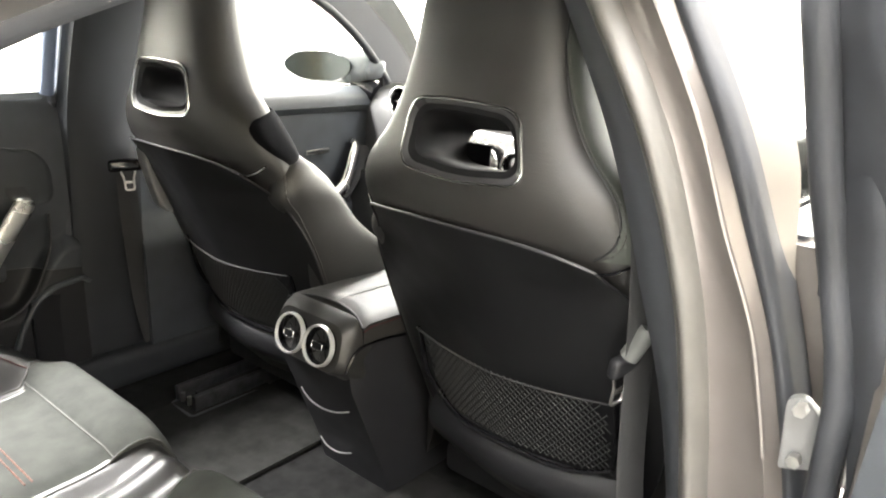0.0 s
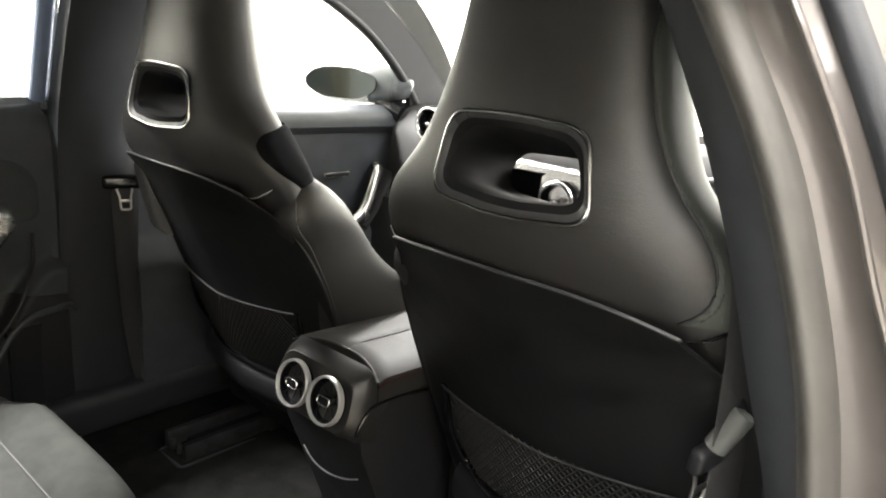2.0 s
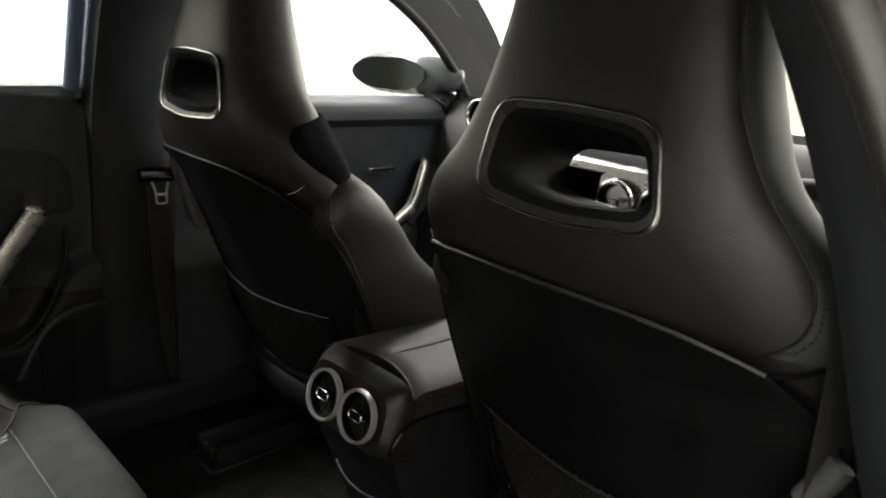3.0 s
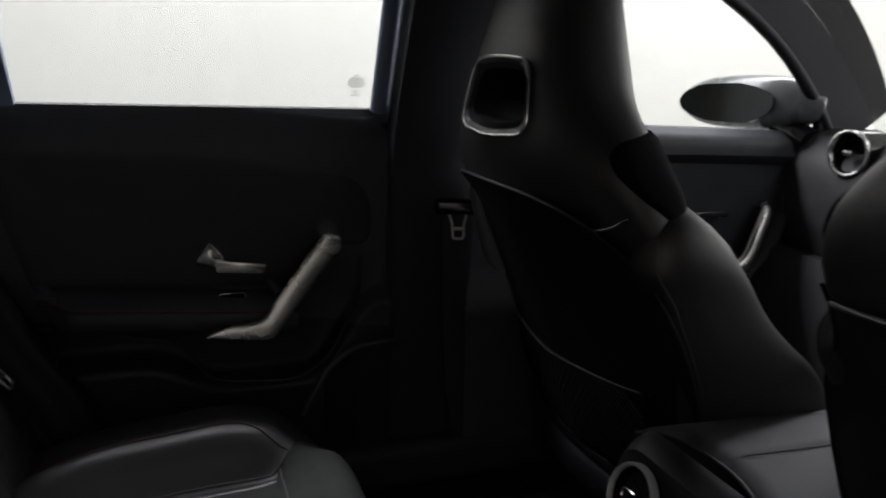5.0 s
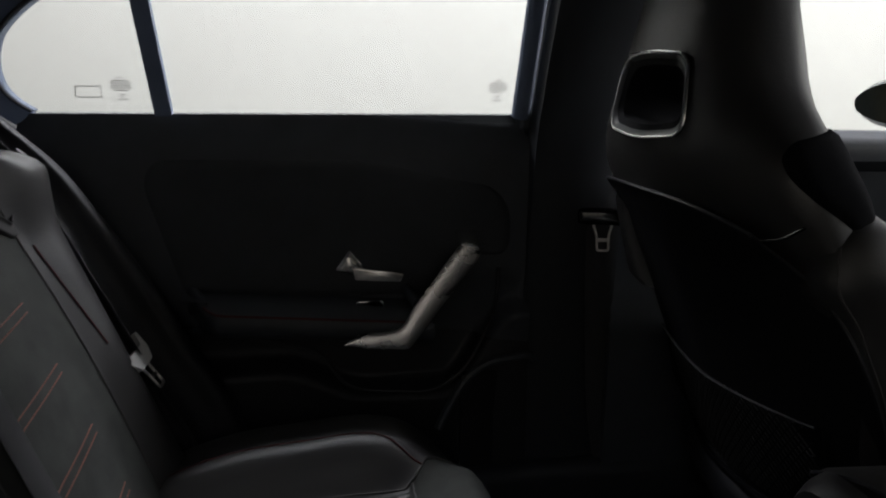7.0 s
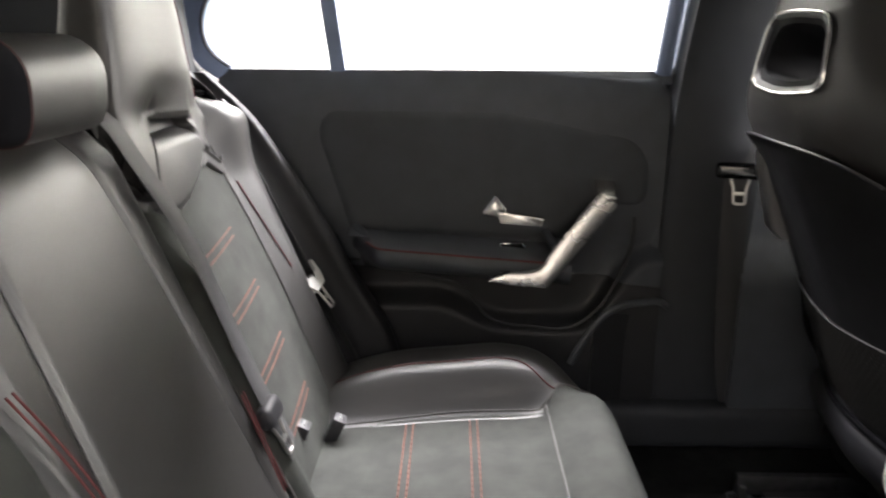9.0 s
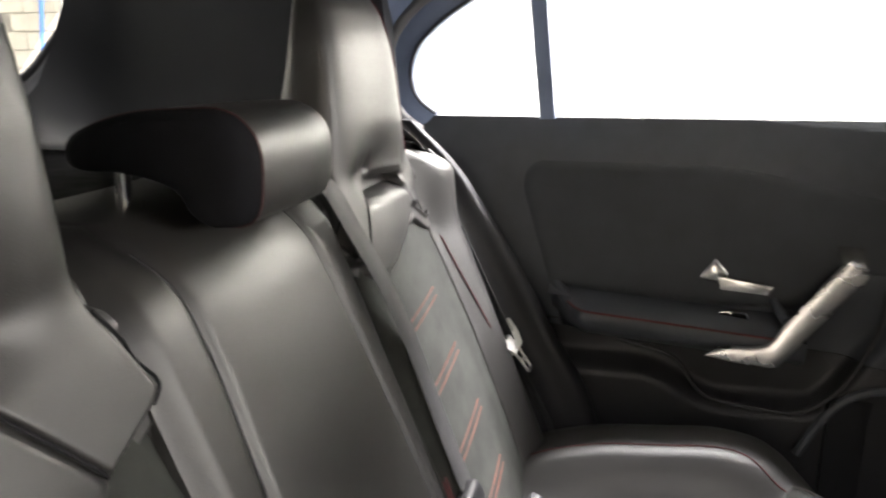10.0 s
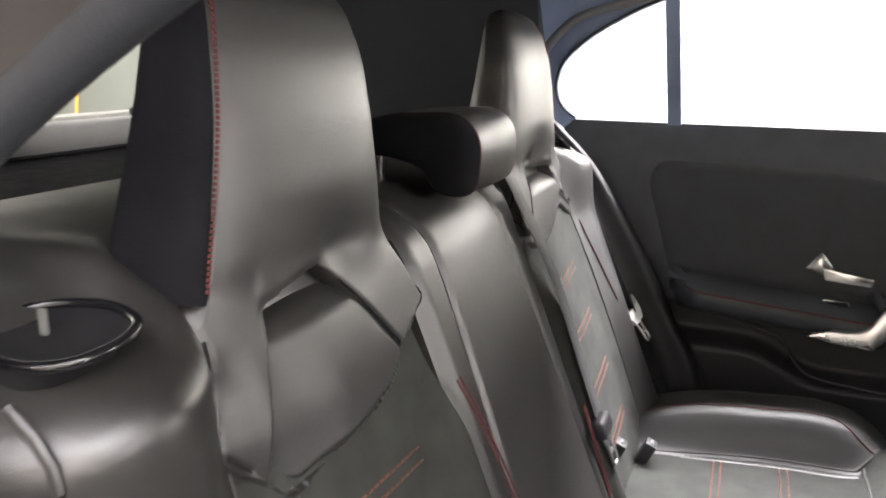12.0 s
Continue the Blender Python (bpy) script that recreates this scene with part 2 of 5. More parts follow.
def box(c, s, bevel=0.0, bm=None, turn=None, segments=2):
    bm = bm or bmesh.new()
    m = Matrix.Translation(c) @ (turn or Matrix()) @ Matrix.Diagonal((*s, 1))
    made = bmesh.ops.create_cube(bm, size=1, matrix=m)
    if bevel:
        edges = {e for v in made["verts"] for e in v.link_edges}
        bmesh.ops.bevel(bm, geom=list(edges), offset=bevel, segments=segments, profile=0.6, affect="EDGES")
    return bm


def patch(fn, nu, nv, back, bm=None):
    """A sheet fn(u, v), u and v from 0 to 1, closed behind by the offset back."""
    bm = bm or bmesh.new()
    back = Vector(back)
    top = [[Vector(fn(i / nu, j / nv)) for i in range(nu + 1)] for j in range(nv + 1)]
    a = [[bm.verts.new(p) for p in row] for row in top]
    b = [[bm.verts.new(p + back) for p in row] for row in top]
    for j in range(nv):
        for i in range(nu):
            bm.faces.new((a[j][i], a[j][i + 1], a[j + 1][i + 1], a[j + 1][i]))
            bm.faces.new((b[j][i], b[j + 1][i], b[j + 1][i + 1], b[j][i + 1]))
    for i in range(nu):
        bm.faces.new((a[0][i], b[0][i], b[0][i + 1], a[0][i + 1]))
        bm.faces.new((a[nv][i], a[nv][i + 1], b[nv][i + 1], b[nv][i]))
    for j in range(nv):
        bm.faces.new((a[j][0], a[j + 1][0], b[j + 1][0], b[j][0]))
        bm.faces.new((a[j][nu], b[j][nu], b[j + 1][nu], a[j + 1][nu]))
    return bm


def prism(outline, back, bevel=0.0, bm=None):
    """A flat outline (a list of points) made solid by the offset back."""
    bm = bm or bmesh.new()
    back = Vector(back)
    a = [bm.verts.new(p) for p in outline]
    b = [bm.verts.new(Vector(p) + back) for p in outline]
    f = bm.faces.new(a)
    bm.faces.new(list(reversed(b)))
    n = len(a)
    for i in range(n):
        bm.faces.new((a[i], b[i], b[(i + 1) % n], a[(i + 1) % n]))
    if bevel:
        bmesh.ops.bevel(bm, geom=list(f.edges), offset=bevel, segments=2, profile=0.6, affect="EDGES")
    return bm


def round_poly(corners, r, n=6):
    """A polygon in a plane with rounded corners (radius r)."""
    out = []
    pts = [Vector(c) for c in corners]
    for i, p in enumerate(pts):
        a, b = (pts[i - 1] - p), (pts[(i + 1) % len(pts)] - p)
        ka = min(r, a.length * 0.45)
        kb = min(r, b.length * 0.45)
        p0, p2 = p + a.normalized() * ka, p + b.normalized() * kb
        for k in range(n + 1):
            t = k / n
            out.append(p0 * (1 - t) ** 2 + p * 2 * t * (1 - t) + p2 * t * t)
    return out


def bump_fn(x, c, w):
    return math.exp(-((x - c) / w) ** 2)


def step(a, b, x):
    t = min(max((x - a) / (b - a), 0), 1)
    return t * t * (3 - 2 * t)


def bent(points, r=0.02, n=5):
    """A line of straight stretches with rounded bends."""
    pts = [Vector(p) for p in points]
    out = [pts[0]]
    for a, p, b in zip(pts, pts[1:], pts[2:]):
        p0, p2 = p + (a - p).normalized() * r, p + (b - p).normalized() * r
        out += [p0 * (1 - k / n) ** 2 + p * 2 * (k / n) * (1 - k / n) + p2 * (k / n) ** 2 for k in range(n + 1)]
    return out + [pts[-1]]


# ---- showroom ----
def slab(name, c, s, material, label, kind="structure"):
    return tagged(part(name, box(c, s), material), label, "", "", kind)


slab("ground", (0.6, 0.8, -0.05), (9.2, 11.2, 0.1), "concrete", "smooth grey sealed concrete showroom floor")
slab("wall_west", (-3.35, 0.8, 1.6), (0.2, 11.2, 3.2), "wall", "plain white painted showroom wall")
slab("wall_east", (5.1, 0.8, 1.6), (0.2, 11.2, 3.2), "cream_wall", "cream painted showroom wall")
slab("wall_north", (0.6, 6.3, 1.6), (9.2, 0.2, 3.2), "cream_wall", "cream white painted showroom wall")
slab("wall_south", (0.6, -4.7, 1.6), (9.2, 0.2, 3.2), "wall", "white tiled back wall of the workshop")
slab("ceiling_room", (0.6, 0.8, 3.2), (9.2, 11.2, 0.1), "ceiling", "white painted showroom ceiling")

# ---- car shell ----
FLOOR = 0.25
floor = tagged(part("floor", box((0, 1.0, FLOOR - 0.04), (1.40, 2.2, 0.08), 0.01), "carpet"), "black carpeted car floor", "", "", "structure")


def roof_z(x, y):
    return 1.262 - 0.075 * (x / 0.62) ** 4 - 0.022 * ((y - 0.7) / 1.0) ** 2


part("ceiling", patch(lambda u, v: (-0.58 + 1.16 * u, -0.75 + 2.2 * v, roof_z(-0.58 + 1.16 * u, -0.75 + 2.2 * v)), 24, 24, (0, 0, 0.03)), "headliner")
tagged(bpy.data.objects["ceiling"], "dark grey woven cloth headliner", "", "", "structure")


# ---- front seats ----
SEAT_X = 0.362
seat_profile = curve_fn([  # z: half width, rear y, front y
    (0.34, 0.225, 0.990, 1.12), (0.45, 0.235, 0.950, 1.09), (0.60, 0.243, 0.895, 1.03), (0.72, 0.245, 0.845, 0.985),
    (0.80, 0.245, 0.808, 0.955), (0.86, 0.242, 0.780, 0.940), (0.90, 0.236, 0.764, 0.930), (0.93, 0.224, 0.758, 0.922), (0.955, 0.204, 0.756, 0.916), (0.98, 0.178, 0.758, 0.912),
    (1.005, 0.159, 0.762, 0.912), (1.03, 0.147, 0.766, 0.912), (1.10, 0.126, 0.780, 0.902), (1.18, 0.110, 0.795, 0.893), (1.235, 0.086, 0.812, 0.885), (1.255, 0.050, 0.830, 0.875)])


def power(z):
    """Roundness of the rear side: fuller at the head, more keeled lower down."""
    return 1.36 + 0.84 * step(0.80, 0.90, z) + 0.50 * step(0.95, 1.02, z)


def seat_rear(x, z):
    hw, y0, y1 = seat_profile(z)
    k = min(abs(x) / hw, 0.999)
    p = power(z)
    return (y0 + y1) / 2 - (y1 - y0) / 2 * (1 - k**p) ** (1 / p)


def seat_point(z, a, outer=1):
    """Point of the shell's outline at height z; the front is deeper and squarer than the rear."""
    hw, y0, y1 = seat_profile(z)
    c, q = math.cos(a), math.sin(a)
    mid, half = (y0 + y1) / 2, (y1 - y0) / 2
    if q > 0:
        k = step(1.25, 1.20, z) * step(0.84, 0.92, z) * step(-0.2, 0.4, c * outer)
        p = 2.5 + 0.5 * k
        deep = 0.024 * step(1.24, 1.16, z) * step(0.96, 1.06, z) * step(0.0, 0.5, c * outer)
        return Vector((hw * math.copysign(abs(c) ** (2 / p), c), mid + (half + deep) * q ** (2 / p), z))
    p = power(z)
    return Vector((hw * math.copysign(abs(c) ** (2 / p), c), mid - half * abs(q) ** (2 / p), z))


def seat_ring(z, outer, n=48):
    return [seat_point(z, 2 * math.pi * i / n, outer) for i in range(n)]


seam_depth = curve_fn([(0.85, 0.806), (1.00, 0.808), (1.06, 0.808), (1.12, 0.814), (1.18, 0.830), (1.24, 0.856)])


def depth_angle(z, y):
    """Angle at which the outline passes y, on either side of its widest place."""
    hw, y0, y1 = seat_profile(z)
    mid, half = (y0 + y1) / 2, (y1 - y0) / 2
    r = min(max((y - mid) / half, -0.98), 0.98)
    return math.asin(r ** (2.5 / 2)) if r >= 0 else -math.asin((-r) ** (power(z) / 2))


def opening(y_shift, grow=0.0, n=7, drop=0.0, wide=0.0):
    """The rounded opening below the head, on the seat's rear side."""
    top, low, zt, zb = 0.082 + grow + wide, 0.097 + grow + wide, 1.036 + grow - drop, 0.950 - grow - 0.3 * drop
    flat = round_poly([(-top, 0, zt), (0, 0, zt), (top + 0.005, 0, zt), (low + 0.007, 0, zb), (0, 0, zb), (-low, 0, zb)], 0.024, n)
    for p in flat:
        if p.z > (zt + zb) / 2:
            p.z += 0.005 * max(0.0, 1 - (p.x / top) ** 2)
        else:
            p.z -= 0.008 * max(0.0, 1 - (p.x / low) ** 2)
    return [Vector((p.x, seat_rear(p.x, p.z) + y_shift, p.z)) for p in flat]


panel_width = curve_fn([(0.40, 0.205), (0.50, 0.238), (0.62, 0.256), (0.72, 0.257), (0.77, 0.247), (0.80, 0.234), (0.825, 0.217), (0.850, 0.203), (0.875, 0.192)])


def panel_half(z):
    return float(panel_width(z)[0])


def panel_rear(x, z):
    """Rear face of the hard panel, a little wider than the padded shell."""
    hw, y0, y1 = seat_profile(z)
    k = min(abs(x) / (hw + 0.028 * step(0.86, 0.78, z)), 0.999)
    p = power(z)
    return (y0 + y1) / 2 - (y1 - y0) / 2 * (1 - k**p) ** (1 / p)


def front_seat(outer):
    seat = empty("front_seat", "black leather sports seat with one-piece headrest and net pocket", "car seat", "front seats")
    # padded shell with a hole cut through the neck
    shell = part("backrest", loft([seat_ring(0.34 + (1.255 - 0.34) * i / 60, outer) for i in range(61)]), "leather", seat)
    cut_mesh = bpy.data.meshes.new("cut")
    cb = loft([opening(-0.2), opening(0.01), opening(0.15, 0.002, drop=0.056, wide=0.016), opening(0.25, 0.002, drop=0.082, wide=0.016)])
    bmesh.ops.recalc_face_normals(cb, faces=cb.faces)
    cb.to_mesh(cut_mesh)
    cb.free()
    cutter = new("cut", cut_mesh)
    mod = shell.modifiers.new("hole", "BOOLEAN")
    mod.object, mod.operation, mod.solver = cutter, "DIFFERENCE", "EXACT"
    bpy.context.view_layer.update()
    done = bpy.data.meshes.new_from_object(shell.evaluated_get(bpy.context.evaluated_depsgraph_get()))
    shell.modifiers.clear()
    shell.data = done
    bpy.data.objects.remove(cutter)
    # liner and bright frame of the opening
    liner = [opening(-0.004), opening(0.000, -0.006), opening(0.006, -0.014), opening(0.020, -0.015, drop=0.002), opening(0.06, -0.010, drop=0.018, wide=0.002), opening(0.10, -0.004, drop=0.036, wide=0.008), opening(0.15, 0.0, drop=0.056, wide=0.014)]
    part("opening_liner", loft(liner, cap=False), "liner", seat, "smooth black plastic liner of the opening")
    part("opening_bevel", loft([opening(-0.0045, -0.001), opening(-0.003, -0.004), opening(0.004, -0.0095)], cap=False), "bevel", seat, "satin grey inner bevel of the frame")
    part("opening_frame", tube(opening(-0.003, 0.001), 0.0024, 8, closed=True, up=(0, 1, 0)), "frame_metal", seat, "thin satin metal frame round the opening")
    # hard rear panel
    z0, z1 = 0.40, 0.875

    def panel_point(u, v):
        z = z0 + (z1 - z0) * (1 - (1 - v) ** 1.6)
        x = (2 * u - 1) * panel_half(z)
        droop = -(0.010 if u < 0.5 else 0.022) * step(0.6, 1.0, v) * abs(2 * u - 1) ** 3
        return (x, panel_rear(x, z) - 0.005, z + droop)
    part("back_panel", patch(panel_point, 28, 36, (0, 0.004, 0)), "seat_panel", seat, "matt black hard plastic back panel")
    rim = [panel_point(u / 28, 1) for u in range(29)]
    part("panel_edge", tube([Vector(p) + Vector((0, -0.001, 0.001)) for p in rim], 0.0024, 8), "bevel", seat, "glossy top edge of the back panel")
    for e in (0, 1):
        part("panel_side", tube([panel_point(e, v / 24) for v in range(3, 25)], 0.0024, 6), "seat_panel", seat)
    for s in (-1, 1):
        ear = smooth_path([(s * 0.186, seat_rear(0.186, 0.846) - 0.006, 0.846), (s * 0.208, seat_rear(0.208, 0.853) - 0.004, 0.853), (s * 0.230, seat_rear(0.230, 0.868) - 0.003, 0.868)], 10)
        part("ear_seam", tube(ear, 0.002, 6), "gloss", seat)

    # net pocket: band, frame and cords
    def net_top(x):
        return 0.632 - 0.010 * (1 - (x / 0.19) ** 2)
    band = [Vector((x, panel_rear(x, net_top(x)) - 0.013, net_top(x))) for x in np.linspace(-0.186, 0.186, 24)]
    part("net_band", tube(band, 0.0019, 6), "net", seat, "elastic top band of the net")
    frame_low = smooth_path([(-0.186, panel_rear(0.186, 0.62) - 0.008, 0.632), (-0.182, panel_rear(0.18, 0.54) - 0.012, 0.53), (-0.168, panel_rear(0.17, 0.48) - 0.014, 0.492), (-0.14, panel_rear(0.14, 0.478) - 0.016, 0.480),
                             (0, panel_rear(0, 0.475) - 0.018, 0.476), (0.14, panel_rear(0.14, 0.478) - 0.016, 0.480), (0.168, panel_rear(0.17, 0.48) - 0.014, 0.492), (0.182, panel_rear(0.18, 0.54) - 0.012, 0.53), (0.186, panel_rear(0.186, 0.62) - 0.008, 0.632)], 60)
    part("net_frame", tube(frame_low, 0.0045, 8), "gloss", seat, "raised black rim of the net pocket")
    bm = bmesh.new()
    pitch, zl, zh = 0.0092, 0.482, 0.625
    for d in (-1, 1):
        for k in range(-34, 35):
            pts = []
            for i in range(9):
                z = zl + (zh - zl) * i / 8
                x = k * pitch * 1.25 + d * (z - zl) * 0.85
                if abs(x) < 0.178:
                    pts.append(Vector((x, panel_rear(x, z) - 0.011 - 0.001 * d, z)))
            if len(pts) > 2:
                tube(pts, 0.0013, 4, bm)
    tagged(part("net", bm, "net", seat, "stretched black diagonal mesh net"), kind="stuff")
    part("lower_lip", patch(lambda u, v: ((2 * u - 1) * 0.20, panel_rear((2 * u - 1) * 0.20, 0.47 - 0.10 * v) - 0.008 - 0.03 * math.sin(math.pi * v) ** 0.7, 0.47 - 0.10 * v), 20, 10, (0, 0.01, 0)), "panel", seat)

    # side bolsters, shoulder pads
    bolster = curve_fn([(0.36, 0.215, 0.030, 1.00, 1.17), (0.50, 0.222, 0.042, 0.945, 1.18), (0.60, 0.226, 0.046, 0.905, 1.16), (0.70, 0.226, 0.046, 0.870, 1.11),
                        (0.78, 0.222, 0.043, 0.840, 1.04), (0.84, 0.220, 0.040, 0.846, 0.990), (0.866, 0.216, 0.031, 0.856, 0.958), (0.878, 0.213, 0.016, 0.868, 0.932), (0.884, 0.212, 0.005, 0.884, 0.910)])
    for s in (-1, 1):
        rings = []
        for i in range(40):
            z = 0.36 + (0.884 - 0.36) * i / 39
            cx, hw, ya, yb = bolster(z)
            if s == outer:
                cx, ya = cx - 0.012, ya + 0.06
            ya += 0.030 * step(0.83, 0.76, z)
            rings.append([(s * cx + hw * math.copysign(abs(math.cos(a)) ** 0.8, math.cos(a)), (ya + yb) / 2 + (yb - ya) / 2 * math.copysign(abs(math.sin(a)) ** 0.8, math.sin(a)), z - step(0.62, 0.86, z) * (0.30 * max(0.0, 0.885 - ((ya + yb) / 2 + (yb - ya) / 2 * math.sin(a))) + 0.42 * max(0.0, (ya + yb) / 2 + (yb - ya) / 2 * math.sin(a) - 0.905))) for a in (2 * math.pi * k / 28 for k in range(28))])
        part("side_bolster", loft(rings), "leather", seat)
        for k in (24, 20):
            line = [Vector(r[k if s > 0 else (42 - k) % 28]) for r in rings[8:38]]
            part("bolster_piping", tube(line, 0.0013, 6), "thread", seat)
        if s != outer:
            pad_rear = curve_fn([(0.845, 0.905), (0.872, 0.868), (0.898, 0.832), (0.922, 0.813), (0.940, 0.815), (0.952, 0.834), (0.959, 0.868)])

            def pad_point(u, v, s=s):
                z = 0.845 + 0.114 * v
                a0 = depth_angle(z, float(pad_rear(z)[0]))
                p = seat_point(z, a0 + (radians(78) - a0) * u)
                e = min(u * 3, 1, (1 - v) * 6)
                return Vector((s * (p.x + 0.005 * step(0, 0.25, e) + 0.022 * step(0.93, 0.865, z) * step(0.05, 0.6, u)), p.y - 0.0015 * (1 - u), z))
            part("shoulder_pad", patch(pad_point, 22, 26, (-s * 0.010, 0.006, 0)), "dark_suede", seat, "soft black suede shoulder pad")

        def side_point(u, v, s=s):
            z = 0.866 + 0.364 * v
            a0 = depth_angle(z, float(seam_depth(z)[0]))
            p = seat_point(z, a0 + (radians(62) - a0) * u)
            return Vector((s * (p.x + (0.0015 if 0 < u < 1 else 0.0)), p.y, z))
        if s != outer:
            continue
        part("side_panel", patch(side_point, 16, 30, (-s * 0.004, 0, 0)), "side_leather", seat, "black leather side panel of the headrest, coloured grey as if lit")
        seam = [side_point(0, v / 40) + Vector((s * 0.0006, -0.0004, 0)) for v in range(41)]
        part("side_seam", tube(seam, 0.0014, 6), "panel", seat, "stitched seam")
        bm = bmesh.new()
        for v in np.linspace(0.02, 0.98, 62):
            a = side_point(0.035, v) + Vector((s * 0.0004, 0, 0))
            tube([a, side_point(0.035, v + 0.009) + Vector((s * 0.0004, 0, 0))], 0.0008, 4, bm)
        part("side_stitching", bm, "thread", seat)
        cover = [round_poly([(s * (0.205 + o), y0, z), (s * (0.258 + o), y0 + 0.008, z), (s * (0.268 + o), y1, z), (s * (0.205 + o), y1, z)], 0.012, 3) for z, y0, y1, o in
                 ((0.682, 0.905, 0.97, 0.000), (0.687, 0.880, 0.98, 0.010), (0.702, 0.866, 0.98, 0.012), (0.75, 0.852, 0.98, 0.010), (0.80, 0.836, 0.97, 0.004), (0.83, 0.828, 0.96, -0.004), (0.855, 0.832, 0.93, -0.018))]
        if outer < 0:
            # pale material carries the window light that falls on this dark cover
            part("side_cover", loft(cover), "seal_grey", seat, "smooth side cover behind the back panel, coloured pale as if window-lit")

    # cushion and base
    part("seat_cushion", patch(lambda u, v: ((2 * u - 1) * 0.255, 1.02 + 0.50 * v, 0.44 + 0.035 * v + 0.05 * bump_fn(abs(2 * u - 1), 0.86, 0.2) - 0.08 * step(0.85, 1, v) - 0.05 * step(0.93, 1, abs(2 * u - 1))), 30, 20, (0, 0, -0.12)), "leather", seat)
    part("seat_base", box((0, 1.22, 0.325), (0.40, 0.42, 0.06), 0.015), "panel", seat)
    for s in (-1, 1):
        cx, y0 = (s * 0.100, 0.825) if s == outer else (s * 0.115, 1.10)
        for k in (-0.036, 0.036):
            part("seat_rail", box((cx + k, (y0 + 1.43) / 2, FLOOR + 0.024), (0.014, 1.43 - y0, 0.042), 0.004), "rail", seat, "dark steel seat rail")
        part("rail_guide", box((cx, (y0 + 1.48) / 2, FLOOR + 0.012), (0.050, 1.40 - y0, 0.018), 0.003), "panel", seat)
        part("rail_foot", box((cx, 1.20, FLOOR + 0.070), (0.05, 0.10, 0.07), 0.008), "panel", seat)
        if s == outer:
            for k in (-0.015, 0.012):
                part("rail_bolt", tube([(cx + k, y0 + 0.004, FLOOR + 0.014), (cx + k, y0 + 0.004, FLOOR + 0.034)], 0.006, 6), "steel", seat)
            e = 1 if outer < 0 else -1
            surround = bent([(cx - e * 0.040, y0 + 0.015, FLOOR + 0.006), (cx - e * 0.030, y0 - 0.018, FLOOR + 0.006), (cx + e * 0.056, y0 - 0.018, FLOOR + 0.006), (cx + e * 0.056, 0.98, FLOOR + 0.006)], 0.012)
            part("rail_surround", tube(surround, 0.006, 8, flat=0.8), "trim", seat, "black plastic surround of the rail end")
    part("wiring_plug", box((-0.185, 1.055, 0.292), (0.014, 0.012, 0.022), 0.003), "white_body", seat, "small white wiring connector")
    part("seat_wiring", tube(smooth_path([(-0.13, 1.06, 0.30), (-0.10, 1.02, 0.33), (-0.15, 1.04, 0.36)], 12), 0.006, 8), "panel", seat)
    return seat


seat_a = front_seat(-1)
seat_a.matrix_basis = pose(-SEAT_X, 0, 0)
seat_b = front_seat(1)
seat_b.matrix_basis = pose(SEAT_X, 0, 0)


# ---- rear bench ----
def bench_y(z):
    return 0.020 - 0.40 * (z - 0.74)


def outer_relief(x, z):
    """Padding of an outer place over the plain back, x counted from the middle of the car."""
    x = abs(x)
    low = 1 - step(0.80, 0.92, z)
    r = 0.040 * bump_fn(x, 0.515, 0.050) * (0.6 + 0.4 * low) + 0.042 * step(0.425, 0.480, x) * step(0.80, 0.92, z) + 0.024 * bump_fn(x, 0.19, 0.030) * (1 - step(0.72, 0.80, z))
    r -= 0.09 * step(0.540, 0.615, x) ** 2
    return r


bench = empty("rear_bench", "black leather and grey suede rear bench with red stitching", "car seat")


def back_sheet(s):
    def fn(u, v):
        x = 0.1705 + (0.610 - 0.1705) * u
        z = 0.40 + (0.952 - 0.016 * step(0.44, 0.49, x) - 0.026 * step(0.50, 0.61, x) - 0.40) * v
        y = bench_y(z) + outer_relief(x, z) - (0.050 + 0.060 * step(0.45, 0.49, x)) * step(0.90, 1.005, v) ** 2.4
        return (s * x, y, z)
    return patch(fn, 48, 70, (0, -0.16, 0.0))


def insert_edges(z):
    return curve_fn([(0.42, 0.172, 0.458), (0.55, 0.168, 0.464), (0.70, 0.164, 0.464), (0.77, 0.162, 0.460), (0.82, 0.170, 0.455), (0.86, 0.185, 0.448)])(z)


def insert_point(s, u, v):
    z = 0.42 + (0.855 - 0.42) * v
    a, b = insert_edges(z)
    x = a + (b - a) * u
    e = min(u, 1 - u, v * 2, (1 - v) * 2)
    return Vector((s * x, bench_y(z) + outer_relief(x, z) + 0.006 * step(0, 0.06, e) - 0.001 + 0.004 * math.sin(math.pi * u), z))


head_profile = curve_fn([  # z: inner x, outer x, rear y, front y
    (0.803, 0.238, 0.432, -0.09, 0.014), (0.815, 0.230, 0.448, -0.10, 0.013), (0.826, 0.215, 0.457, -0.11, 0.010), (0.838, 0.190, 0.461, -0.11, 0.006), (0.852, 0.168, 0.464, -0.12, 0.001), (0.880, 0.178, 0.460, -0.12, -0.008),
    (0.910, 0.188, 0.453, -0.115, -0.015), (0.940, 0.190, 0.445, -0.112, -0.018), (0.975, 0.193, 0.436, -0.107, -0.020), (1.03, 0.200, 0.424, -0.097, -0.024),
    (1.08, 0.209, 0.413, -0.090, -0.034), (1.11, 0.226, 0.400, -0.088, -0.046), (1.128, 0.258, 0.378, -0.087, -0.062), (1.134, 0.290, 0.352, -0.085, -0.074)])


